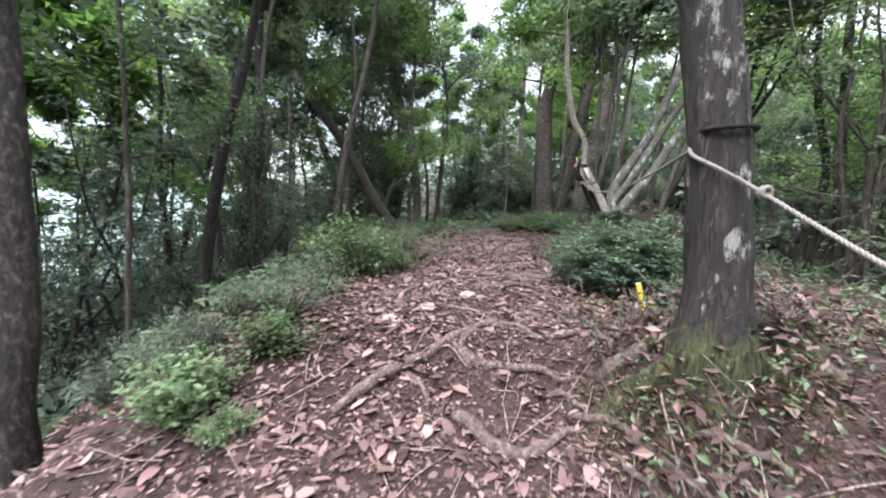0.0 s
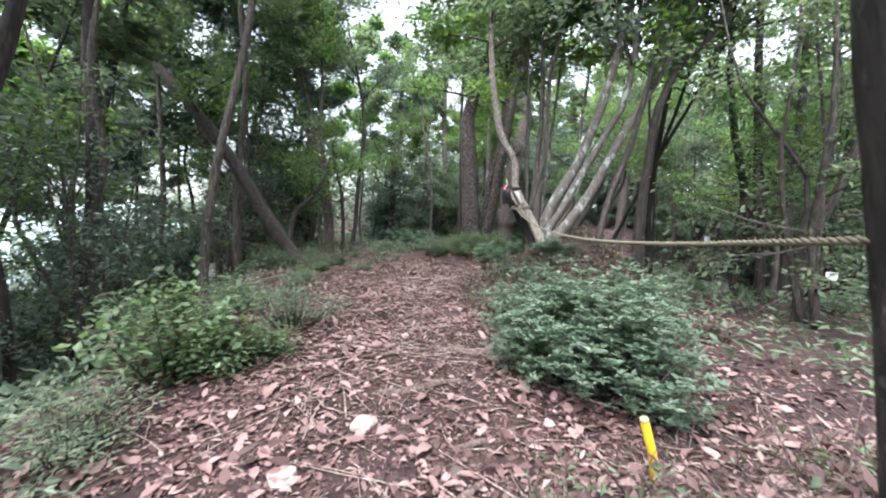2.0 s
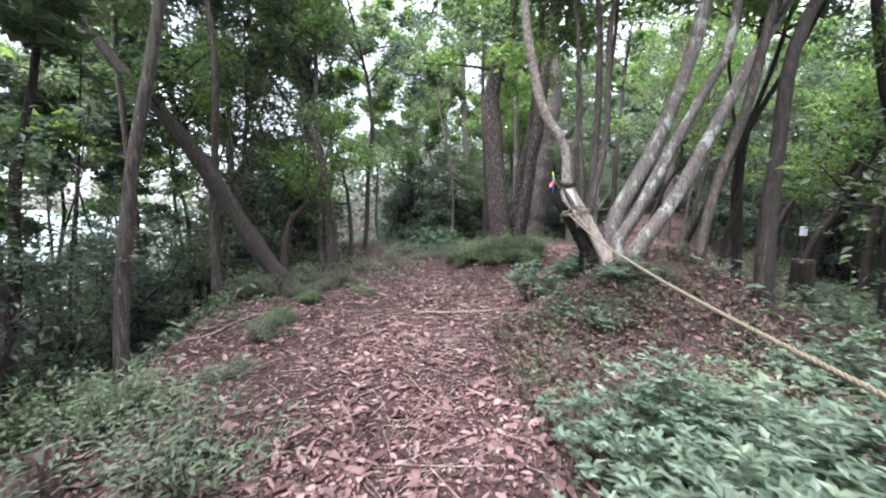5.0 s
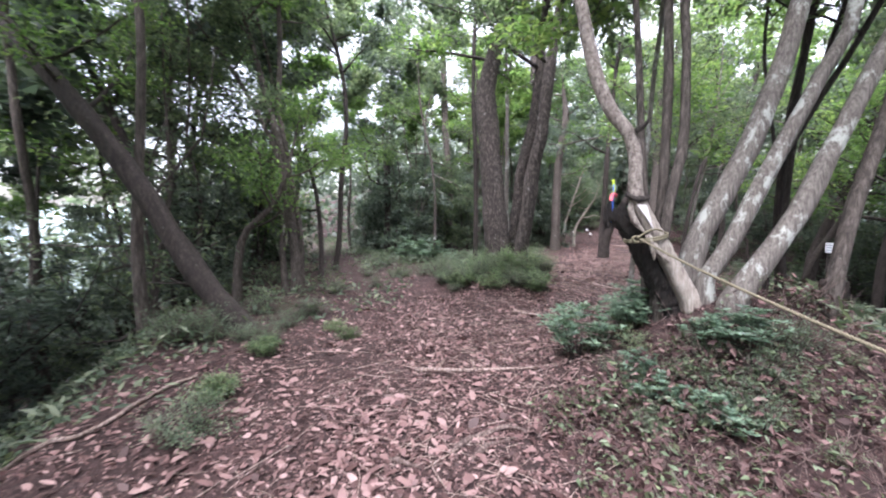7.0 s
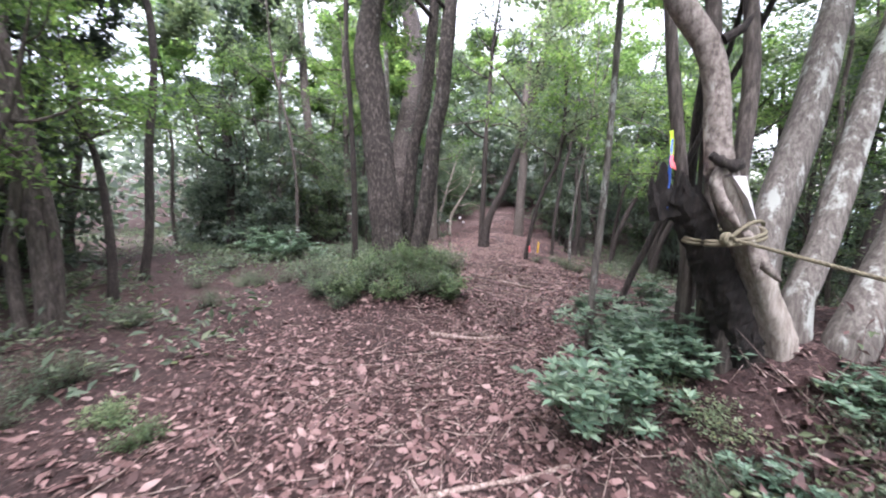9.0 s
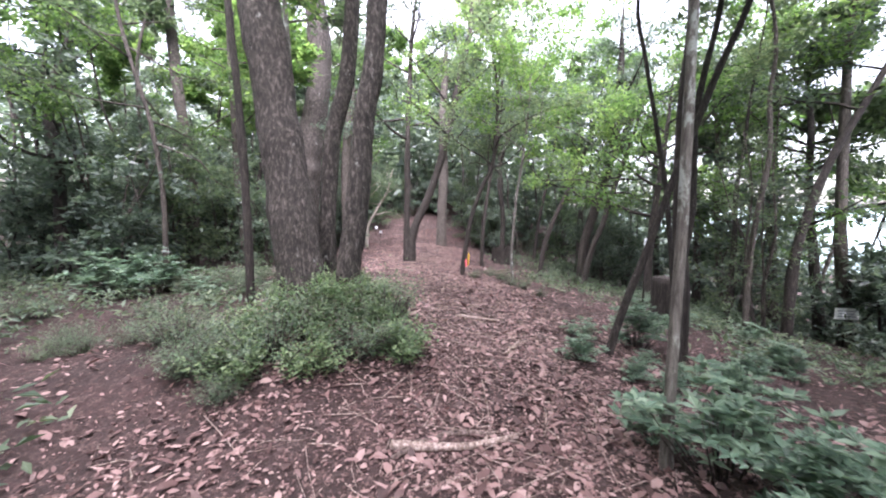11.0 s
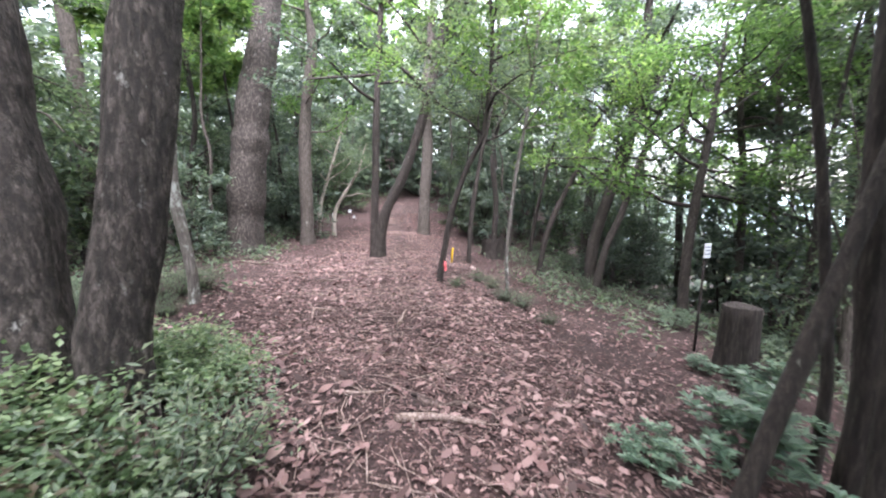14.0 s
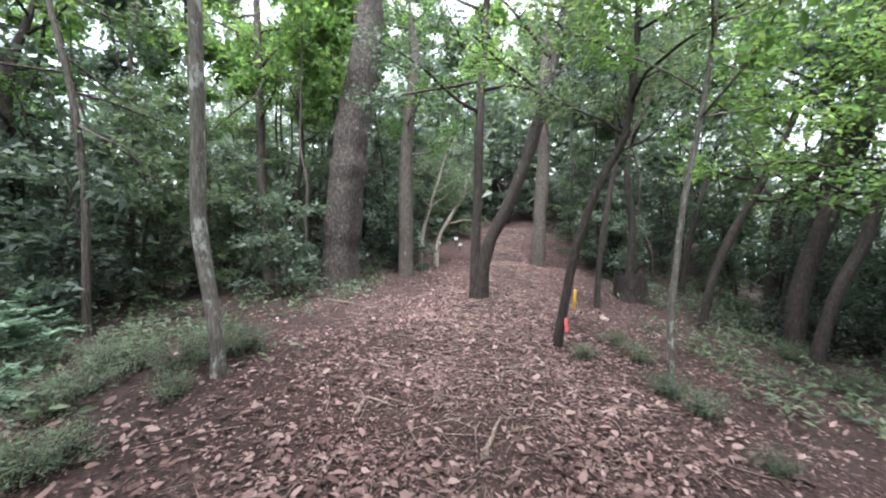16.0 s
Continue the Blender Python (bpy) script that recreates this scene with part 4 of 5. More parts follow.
def bank_scrub(name, x0, x1, y0, y1, stalks, blades, seed, label):
    """Dead stalks and small dusty leaves over a bare bank."""
    rng = np.random.default_rng(seed)
    thing = tagged(new(name), label, "undergrowth")
    pieces = []
    for q in range(stalks):
        x, y = rng.uniform(x0, x1), rng.uniform(y0, y1)
        a, h = rng.uniform(0, 6.28), rng.uniform(0.08, 0.34)
        lean = h * rng.uniform(0.2, 1.6)
        foot = np.array([x, y, floor_at(x, y) - 0.02])
        tip = foot + np.array([math.cos(a) * lean, math.sin(a) * lean, h])
        pieces.append(tube(np.array([foot, (foot + tip) / 2 + rng.normal(0, 0.02, 3), tip]), [0.0035, 0.003, 0.0015], 4))
    v, f = joined(pieces)
    tagged(part("stalks", mesh_of("stalks", v, f), BARK["root"], thing, "thin dead brown stalks"), kind="stuff")
    px, py = rng.uniform(x0, x1, blades), rng.uniform(y0, y1, blades)
    thin = np.sin(px * 3.1 + 2 * np.sin(py * 1.7)) * np.sin(py * 2.7) + rng.normal(0, 0.5, blades) > -0.1
    px, py = px[thin], py[thin]
    n = len(px)
    p = np.column_stack([px, py, lies(px, py) + uneven(px, py) + rng.uniform(0.01, 0.2, n)])
    dusty = rng.uniform(size=n) < 0.5
    for key, pick, low, high in (("sparse", dusty, 0.025, 0.065), ("crumbs", ~dusty, 0.03, 0.09)):
        q = p[pick]
        v, f = leaves(q, rng.normal(0, 1, q.shape) * np.array([1, 1, 0.5]), rng.uniform(low, high, len(q)), rng, 0.45, 0.6)
        tagged(part("dusty_leaves" if key == "sparse" else "withered_leaves", mesh_of("scrub", v, f, False), LEAF[key], thing), kind="stuff")


bank_scrub("undergrowth", 1.7, 4.2, 5.1, 7.8, 900, 20000, 71, "dry straggling scrub of dead stalks and dusty leaves on the bank")
bank_scrub("undergrowth", 1.35, 3.4, 0.9, 3.2, 420, 7000, 72, "dry straggling scrub beside the mossy tree")


def moss_cushion():
    """Short moss over the mound at the foot of the roped tree."""
    rng = np.random.default_rng(73)
    n = 16000
    a, r = rng.uniform(0, 6.28, n), np.abs(rng.normal(0, 0.3, n)) + 0.1
    x, y = 1.76 + r * np.cos(a), 2.1 + r * np.sin(a) * 0.85
    keep = np.sin(x * 11 + 2 * np.sin(y * 7)) * np.sin(y * 9) + rng.normal(0, 0.5, n) > -0.15
    x, y = x[keep], y[keep]
    z = lies(x, y) + uneven(x, y) + rng.uniform(-0.004, 0.012, len(x))
    d = rng.normal(0, 1, (len(x), 3)) * np.array([1, 1, 0.3]) + np.array([0, 0, 0.7])
    v, f = small_leaves(np.column_stack([x, y, z]), d, rng.uniform(0.012, 0.03, len(x)), rng)
    tagged(part("moss", mesh_of("moss", v, f, False), LEAF["moss"]), "olive green moss on the mound round the tree", "moss", kind="stuff")


moss_cushion()


# ---- bushes and plants beside the trail ----
PLANTS = {
    "glossy": ("low evergreen bush with glossy blue green leaves", 2400, 0.043, 0.44),
    "leafy": ("knee high bush with soft green leaves", 900, 0.085, 0.42),
    "bright": ("fresh green bramble with serrated leaves", 1500, 0.052, 0.6),
    "sparse": ("thin straggling plant with few dusty green leaves", 420, 0.06, 0.5),
    "fern": ("fine leaved grey green undergrowth", 1700, 0.042, 0.34),
}


def plant_kind(kind, seed):
    label, count, size, width = PLANTS[kind]
    rng = np.random.default_rng(seed)
    bush = tagged(new("bush"), label, "bush", kind + " bushes")
    pieces, p, d, s = [], [], [], []
    stems = 20 if kind != "fern" else 34
    for k in range(stems):
        a, lean = rng.uniform(0, 6.28), rng.uniform(0.1, 1.05)
        h = rng.uniform(0.55, 1.1)
        tip = np.array([math.cos(a) * lean * 0.8, math.sin(a) * lean * 0.8, h * (1.1 - 0.45 * lean)])
        foot = np.array([math.cos(a) * 0.15 * lean, math.sin(a) * 0.15 * lean, -0.12])
        pts = curve_points([foot, foot * 0.4 + tip * 0.55 + np.array([0, 0, 0.12]), tip], 0.25)
        pieces.append(tube(pts[::3], np.linspace(0.012, 0.004, len(pts[::3])), 3))
        n = count // stems
        if kind in ("glossy", "leafy"):
            whorls = max(2, n // 8)
            for w in range(whorls):
                f = rng.uniform(0.45, 1.0) if w else 1.0
                q = pts[min(len(pts) - 1, int(f * (len(pts) - 1)))] + rng.normal(0, 0.09, 3) * (f < 1)
                ang = rng.uniform(0, 6.28) + np.arange(8) * 0.785
                p.append(np.repeat(q[None], 8, 0) + rng.normal(0, 0.012, (8, 3)))
                d.append(np.stack([np.cos(ang), np.sin(ang), rng.uniform(0.05, 0.7, 8)], 1))
                s.append(rng.uniform(0.7, 1.25, 8) * size)
        else:
            f = rng.uniform(0.25, 1.05, n)
            i = np.clip(f * (len(pts) - 1), 0, len(pts) - 1).astype(int)
            p.append(pts[i] + rng.normal(0, 0.10, (n, 3)))
            d.append(rng.normal(0, 1, (n, 3)) * np.array([1, 1, 0.4]) + (tip - foot) * 0.5)
            s.append(rng.uniform(0.6, 1.35, n) * size)
    v, f = joined(pieces)
    tagged(part("branchwork", mesh_of("branchwork", v, f), BARK["grey"], bush), kind="stuff")
    v, f = leaves(np.vstack(p), np.vstack(d), np.concatenate(s) * 1.6, rng, width, 0.75, 0.2)
    part("foliage", mesh_of("foliage", v, f, False), LEAF[kind], bush)
    return bush


BUSHES = {kind: [plant_kind(kind, 500 + 10 * n + k) for k in range(3)] for n, kind in enumerate(PLANTS)}
bush_rng = np.random.default_rng(9)
first_use = set()


def plant(kind, spots):
    """Bushes of a kind at x, y, with their heights."""
    for x, y, h in spots:
        proto = BUSHES[kind][int(bush_rng.integers(0, 3))]
        s = h / 0.85 * bush_rng.uniform(1.25, 1.6)
        m = pose(x, y, floor_at(x, y) - 0.01, 0, 0, bush_rng.uniform(0, 360)) @ Matrix.Diagonal((s * 1.15, s * 1.15, s, 1))
        if proto.name in first_use:
            copy_thing(proto, m)
        else:
            first_use.add(proto.name)
            proto.matrix_basis = m


plant('glossy', [(2.18, 4.63, 0.45), (2.3, 4.24, 0.45), (3.92, 6.05, 0.4), (1.68, 4.23, 0.3), (2.05, 4.0, 0.4), (2.24, 5.17, 0.45), (1.95, 4.75, 0.42), (2.2, 4.45, 0.5), (2.5, 4.65, 0.52), (2.3, 4.0, 0.35), (2.34, 4.09, 0.4), (2.16, 5.19, 0.4), (2.6, 5.2, 0.4), (2.55, 4.4, 0.4), (2.4, 3.72, 0.2), (11.67, 13.15, 0.5), (11.57, 11.31, 0.5), (13.16, 11.42, 0.4), (7.37, 6.82, 0.4)])
plant('sparse', [(2.1, 5.6, 0.16), (2.5, 5.5, 0.2), (2.9, 5.6, 0.2), (2.3, 6.0, 0.16), (2.7, 6.1, 0.2), (3.2, 6.0, 0.24), (2.15, 6.5, 0.14), (2.5, 6.7, 0.18), (3.0, 6.5, 0.2), (3.5, 6.4, 0.24), (2.25, 1.7, 0.14), (2.2, 1.45, 0.16), (2.0, 1.5, 0.1), (2.81, 8.35, 0.28), (2.74, 8.08, 0.24), (5.41, 10.6, 0.32), (5.95, 10.2, 0.36), (2.8, 7.49, 0.2), (3.23, 7.12, 0.24), (3.71, 7.24, 0.24), (3.1, 6.81, 0.24), (2.68, 7.98, 0.24), (3.19, 7.39, 0.24), (2.53, 7.34, 0.16), (3.27, 7.53, 0.24)])
plant('leafy', [(3.77, 9.42, 0.35), (2.41, 8.46, 0.3), (6.8, 11.11, 0.4), (5.05, 11.0, 0.3), (3.17, 7.43, 0.3), (2.71, 7.14, 0.25), (2.53, 7.41, 0.2), (4.02, 9.85, 0.35), (3.06, 7.6, 0.3), (2.53, 7.69, 0.2), (3.35, 8.98, 0.35), (2.99, 8.66, 0.35), (2.9, 8.38, 0.35), (3.05, 8.49, 0.4), (4.51, 9.52, 0.3), (6.62, 9.84, 0.35), (8.11, 9.68, 0.4), (6.04, 11.55, 0.3), (5.21, 10.46, 0.22), (5.19, 10.14, 0.22), (5.8, 10.28, 0.2), (8.01, 9.75, 0.35)])
plant('leafy', [(6.06, 9.81, 0.3), (6.07, 10.7, 0.2), (9.66, 10.34, 0.4)])
plant('leafy', [(1.43, 19.65, 0.8), (1.97, 18.45, 0.7), (1.02, 18.93, 0.9), (2.41, 17.12, 0.45)])
plant('bright', [(-2.35, 6.8, 0.4), (-0.44, 4.56, 0.35), (-0.79, 4.48, 0.4), (-0.31, 4.75, 0.25), (-1.04, 6.19, 0.25), (-3.07, 8.29, 0.4), (-3.81, 7.57, 0.4), (2.51, 12.93, 0.35), (2.74, 12.46, 0.35), (3.32, 12.79, 0.4), (3.24, 11.87, 0.3), (2.19, 12.92, 0.35), (3.6, 13.42, 0.35), (2.97, 12.82, 0.35), (3.26, 12.28, 0.35), (2.47, 12.03, 0.3), (1.93, 12.44, 0.3), (3.57, 13.82, 0.35), (3.88, 13.69, 0.35), (3.1, 13.24, 0.35), (3.67, 12.7, 0.3), (2.83, 13.52, 0.35), (3.28, 12.5, 0.3), (3.66, 13.56, 0.3)])
plant('bright', [(3.5, 13.35, 0.3), (3.85, 13.2, 0.25), (-0.77, 9.43, 0.18), (0.05, 9.99, 0.15), (-0.18, 10.37, 0.15), (-0.93, 8.45, 0.2), (-0.88, 8.52, 0.2), (-0.84, 9.56, 0.2), (-0.61, 2.58, 0.3), (-0.82, 2.13, 0.28), (-2.92, 3.01, 0.25), (-0.54, 2.02, 0.15)])
plant('fern', [(1.7, 13.6, 0.35), (2.22, 12.39, 0.4), (2.89, 12.09, 0.4), (3.3, 11.99, 0.35), (1.77, 12.18, 0.3), (0.87, 14.71, 0.3), (2.69, 12.75, 0.4), (0.61, 14.85, 0.25), (1.87, 13.29, 0.25), (2.88, 12.82, 0.35), (3.52, 12.53, 0.35), (-0.12, 15.02, 0.25), (-0.82, 7.95, 0.3), (-0.89, 9.84, 0.35), (-0.84, 11.17, 0.35), (-0.57, 12.74, 0.3), (-0.63, 6.93, 0.25), (-0.81, 6.77, 0.2), (-1.1, 2.96, 0.35), (-1.19, 2.67, 0.35), (-1.88, 2.95, 0.35), (-1.08, 6.02, 0.6), (-0.29, 5.6, 0.5), (-1.2, 4.96, 0.5)])
plant('fern', [(-0.73, 3.54, 0.35), (-0.75, 2.97, 0.35), (-1.27, 2.52, 0.3), (-2.05, 2.88, 0.3), (2.99, 16.64, 0.4), (2.25, 18.23, 0.45), (3.43, 17.35, 0.42), (3.92, 17.22, 0.42), (4.45, 17.45, 0.36), (3.89, 16.56, 0.3), (3.29, 15.49, 0.35), (3.13, 17.0, 0.38), (4.18, 17.25, 0.4), (3.02, 18.08, 0.4), (3.46, 15.74, 0.3), (8.89, 15.11, 0.34), (8.79, 14.67, 0.3), (9.84, 16.64, 0.34), (8.76, 16.28, 0.32), (8.46, 13.89, 0.2), (17.59, 18.93, 0.6), (9.64, 16.06, 0.3), (13.8, 15.99, 0.5), (12.51, 14.78, 0.5)])
plant('fern', [(-2.08, 10.12, 0.5), (-1.68, 10.1, 0.45), (-9.12, 19.85, 0.6), (-1.27, 9.99, 0.3), (-0.91, 10.58, 0.3), (-0.67, 11.27, 0.3), (-1.53, 11.52, 0.45), (2.54, 8.43, 0.2), (2.45, 7.91, 0.2), (2.46, 7.57, 0.2), (2.75, 7.5, 0.2), (2.87, 7.29, 0.22), (3.12, 7.26, 0.25), (2.67, 7.2, 0.2), (2.91, 7.08, 0.25), (2.38, 7.33, 0.18), (2.95, 7.57, 0.25), (3.46, 7.35, 0.3), (2.16, 7.65, 0.15), (-7.78, 17.84, 0.4), (-2.07, 10.25, 0.35), (1.84, 12.69, 0.35), (1.61, 13.96, 0.35), (1.97, 19.05, 0.4)])
plant('fern', [(1.56, 16.26, 0.3), (1.64, 12.82, 0.35), (2.43, 16.55, 0.3), (0.18, 13.42, 0.3), (0.71, 15.33, 0.35), (1.32, 14.47, 0.3), (1.72, 12.8, 0.3), (0.22, 17.16, 0.4), (2.04, 13.22, 0.3)])


# ---- roots and fallen wood ----
root_rng = np.random.default_rng(31)


def on_ground(pts, lift, wobble=0.0):
    c = curve_points([(x, y, 0) for x, y in pts], 0.05)
    c[:, :2] += root_rng.normal(0, wobble, (len(c), 2))
    c[:, 2] = lies(c[:, 0], c[:, 1]) + uneven(c[:, 0], c[:, 1]) + lift
    return c


def root(pts, r):
    """A bare root that runs half sunk over the trail."""
    r = min(max(r * 0.95, 0.013), 0.042)
    c = on_ground(pts, r * 0.55, 0.006)
    n = len(c)
    c[:, 2] += 0.012 * np.sin(np.linspace(0, 9, n) + r * 300)
    c[0, 2] -= r
    c[-1, 2] -= r * 1.3
    rad = r * np.interp(np.linspace(0, 1, n), [0, 0.15, 0.6, 1], [0.6, 1, 0.9, 0.35]) * (1 + root_rng.normal(0, 0.04, n))
    v, f = tube(c, rad, 8, 0.07, root_rng)
    tagged(part("root", mesh_of("root", v, f), BARK["root"]), "worn bare tree root across the trail", "root", "bare roots")


def fallen_stick(pts, r):
    """A dead branch lying on the litter, with stubs of twigs."""
    r = min(max(r, 0.010), 0.035)
    c = on_ground(pts, r * 0.9, 0.004)
    n = len(c)
    stick = tagged(new("fallen_branch"), "dry fallen branch lying on the leaf litter", "branch", "fallen branches")
    v, f = tube(c, r * np.linspace(1, 0.5, n), 7, 0.06, root_rng)
    part("limb", mesh_of("limb", v, f), BARK["twig"], stick)
    for k in range(2):
        i = int(root_rng.integers(1, n - 1))
        d = root_rng.normal(0, 1, 3) * np.array([1, 1, 0.2]) + np.array([0, 0, 0.25])
        e = c[i] + d / np.linalg.norm(d) * root_rng.uniform(0.08, 0.2)
        v, f = tube(np.array([c[i], (c[i] + e) / 2, e]), [r * 0.5, r * 0.4, r * 0.2], 5)
        part("twig", mesh_of("twig", v, f), BARK["twig"], stick)


root([(-0.08, 2.25), (0.15, 2.47), (0.36, 2.65), (0.49, 2.78), (0.68, 2.96), (0.89, 3.07)], 0.042)
root([(1.42, 1.95), (1.55, 1.72), (1.78, 1.50), (2.05, 1.38)], 0.018)
root([(1.30, 2.02), (1.38, 1.82), (1.50, 1.66), (1.52, 1.48)], 0.015)
root([(1.62, 1.66), (1.76, 1.48), (1.88, 1.28)], 0.014)
root([(1.18, 2.22), (1.36, 2.06), (1.44, 1.86)], 0.024)
root([(0.80, 2.98), (1.03, 3.12), (1.22, 3.27)], 0.026)
root([(0.99, 3.04), (1.13, 2.86), (1.38, 2.72), (1.46, 2.69)], 0.027)
root([(0.61, 2.77), (0.67, 2.69), (0.84, 2.64), (1.06, 2.57), (1.20, 2.46), (1.33, 2.39)], 0.031)
root([(0.59, 2.33), (0.75, 2.21), (0.97, 2.09), (1.11, 2.11), (1.24, 2.17)], 0.047)
root([(0.68, 2.61), (0.60, 2.78), (0.77, 3.00)], 0.030)
root([(0.64, 4.02), (0.89, 4.04), (1.31, 4.18)], 0.030)
root([(1.20, 4.86), (1.52, 4.64)], 0.041)
root([(1.07, 3.46), (1.29, 3.56), (1.51, 3.57)], 0.021)
root([(1.09, 2.42), (1.22, 2.32), (1.27, 2.14)], 0.021)
root([(0.30, 2.52), (0.40, 2.44), (0.46, 2.32)], 0.019)
root([(1.36, 2.34), (1.48, 2.30), (1.62, 2.32), (1.76, 2.39)], 0.044)
root([(1.60, 1.87), (1.75, 1.76), (1.86, 1.67)], 0.024)
root([(1.06, 4.98), (1.29, 4.83), (1.53, 4.68), (1.65, 4.57)], 0.029)
root([(0.59, 4.63), (0.74, 4.76), (1.07, 4.88)], 0.018)
root([(0.58, 5.26), (0.88, 5.31)], 0.018)
root([(0.46, 4.57), (0.58, 4.31)], 0.017)
root([(1.63, 5.46), (1.67, 5.09)], 0.019)
root([(1.04, 7.44), (1.26, 7.60), (1.48, 7.65), (1.62, 7.56)], 0.025)
root([(1.13, 7.33), (1.32, 7.49), (1.53, 7.55)], 0.019)
root([(0.51, 7.54), (0.81, 7.33), (1.02, 7.34)], 0.016)
root([(3.48, 11.66), (3.87, 11.58)], 0.016)
root([(3.88, 12.02), (4.08, 11.72), (4.11, 11.52)], 0.022)
root([(4.62, 11.17), (4.83, 11.05), (5.04, 10.88)], 0.022)
root([(4.07, 11.49), (3.94, 11.20), (3.82, 11.07)], 0.018)
root([(5.14, 13.03), (5.17, 12.83), (5.39, 12.70), (5.52, 12.45)], 0.028)
root([(2.51, 10.88), (2.99, 10.81), (3.28, 10.38)], 0.027)
root([(5.75, 21.60), (6.58, 20.54), (7.47, 20.90)], 0.037)
root([(6.84, 19.27), (7.61, 19.14)], 0.033)
root([(5.95, 19.06), (6.66, 18.65)], 0.030)
root([(6.50, 17.82), (7.04, 17.77)], 0.027)
fallen_stick([(0.88, 8.87), (1.57, 8.73), (2.19, 8.45)], 0.023)
fallen_stick([(-2.52, 8.38), (-1.76, 7.99), (-1.55, 8.17), (-1.45, 8.62), (-1.24, 8.88)], 0.026)
fallen_stick([(2.55, 10.97), (2.87, 10.69), (3.27, 10.48)], 0.035)
fallen_stick([(4.80, 12.76), (5.15, 12.62), (5.32, 12.39)], 0.038)
fallen_stick([(4.29, 11.40), (4.68, 11.61)], 0.029)
fallen_stick([(5.82, 16.97), (6.17, 16.56)], 0.020)
fallen_stick([(5.45, 15.68), (5.62, 15.96), (5.80, 15.70)], 0.020)
fallen_stick([(6.16, 14.64), (6.59, 15.07)], 0.025)
fallen_stick([(4.62, 11.57), (4.83, 11.68)], 0.024)
fallen_stick([(4.56, 13.24), (4.73, 13.16), (4.95, 13.13)], 0.016)


# ---- the broken leaning tree ----
def broken_tree():
    rng = np.random.default_rng(5)
    tree = tagged(new("broken_tree"), "leaning half rotten broken tree with one living stem", "tree")
    foot = Vector((3.15, 8.05, floor_at(3.15, 8.05)))
    at = lambda pts: np.array(pts) - np.array(foot)  # noqa: E731
    c = curve_points(at([(3.17, 8.13, 0.48), (3.06, 8.15, 0.82), (2.95, 8.18, 1.05), (2.83, 8.21, 1.28), (2.73, 8.24, 1.45), (2.64, 8.29, 1.60)]), 0.025)
    n = len(c)
    rad = np.interp(np.linspace(0, 1, n), [0, 0.3, 0.7, 0.92, 1], [0.112, 0.094, 0.083, 0.077, 0.068]) * (1 + rng.normal(0, 0.03, n))
    v, f = tube(c, rad, 26, 0.06, rng, 0.15)
    tip = rng.uniform(-0.10, 0.07, 26)
    for row, share in ((n - 3, 0.35), (n - 2, 0.7), (n - 1, 1.0)):
        v[row * 26 : row * 26 + 26, 2] += tip * share
    part("rotten_trunk", mesh_of("rotten_trunk", v, f, False), BARK["rotten"], tree, "black rotten splintered heartwood")
    for k, (x, y, z, h, w) in enumerate(((2.61, 8.33, 1.46, 0.27, 0.05), (2.67, 8.26, 1.48, 0.20, 0.04), (2.57, 8.36, 1.44, 0.22, 0.035), (2.71, 8.22, 1.46, 0.16, 0.03))):
        c = curve_points(at([(x + 0.03, y - 0.02, z), (x, y, z + h * 0.6), (x - 0.005, y + 0.01, z + h)]), 0.03)
        v, f = tube(c, np.interp(np.linspace(0, 1, len(c)), [0, 0.55, 1], [w, w * 0.85, w * 0.15]), 9, 0.14, rng, 0.2)
        part("splinter", mesh_of("splinter", v, f, False), BARK["rotten"], tree)
    c = curve_points(at([(3.27, 8.01, 0.48), (3.18, 8.02, 0.80), (3.06, 8.05, 1.05), (2.94, 8.08, 1.28), (2.84, 8.10, 1.45), (2.76, 8.12, 1.60), (2.72, 8.14, 1.70)]), 0.03)
    n = len(c)
    rad = np.interp(np.linspace(0, 1, n), [0, 0.2, 0.35, 0.5, 0.75, 1], [0.112, 0.096, 0.082, 0.072, 0.066, 0.065]) * (1 + rng.normal(0, 0.02, n))
    v, f = tube(c, rad, 22, 0.035, rng, 0.09)
    part("living_trunk", mesh_of("living_trunk", v, f), BARK["pale"], tree, "pale smooth bark over a bulging foot")
    for pts, r in (([(2.685, 8.110, 1.700), (2.660, 8.120, 1.640), (2.665, 8.100, 1.560), (2.695, 8.070, 1.480), (2.745, 8.040, 1.410)], 0.026), ([(2.805, 8.010, 1.330), (2.845, 7.980, 1.250), (2.905, 7.930, 1.170)], 0.024), ([(2.765, 8.030, 1.400), (2.795, 8.000, 1.300), (2.805, 7.990, 1.190)], 0.024)):
        c = curve_points(at(pts), 0.02)
        v, f = tube(c, r * np.interp(np.linspace(0, 1, len(c)), [0, 0.3, 0.7, 1], [0.8, 1, 0.9, 0.3]) * (1 + rng.normal(0, 0.06, len(c))), 10, 0.08, rng)
        part("bark_lip", mesh_of("bark_lip", v, f), BARK["beech"], tree, "rolled lip of bark grown round the hollow")
    c = curve_points(at([(2.725, 8.13, 1.64), (2.715, 8.16, 1.84), (2.72, 8.18, 2.04), (2.68, 8.22, 2.26), (2.56, 8.29, 2.45), (2.47, 8.34, 2.67), (2.42, 8.39, 2.89), (2.36, 8.48, 3.33), (2.30, 8.58, 3.92), (2.30, 8.75, 5.2), (2.5, 9.0, 6.6)]), 0.06)
    n = len(c)
    rad = np.interp(np.linspace(0, 1, n), [0, 0.03, 0.1, 0.25, 0.6, 1], [0.066, 0.057, 0.056, 0.058, 0.045, 0.02])
    v, f = tube(c, rad, 18, 0.02, rng, 0.03)
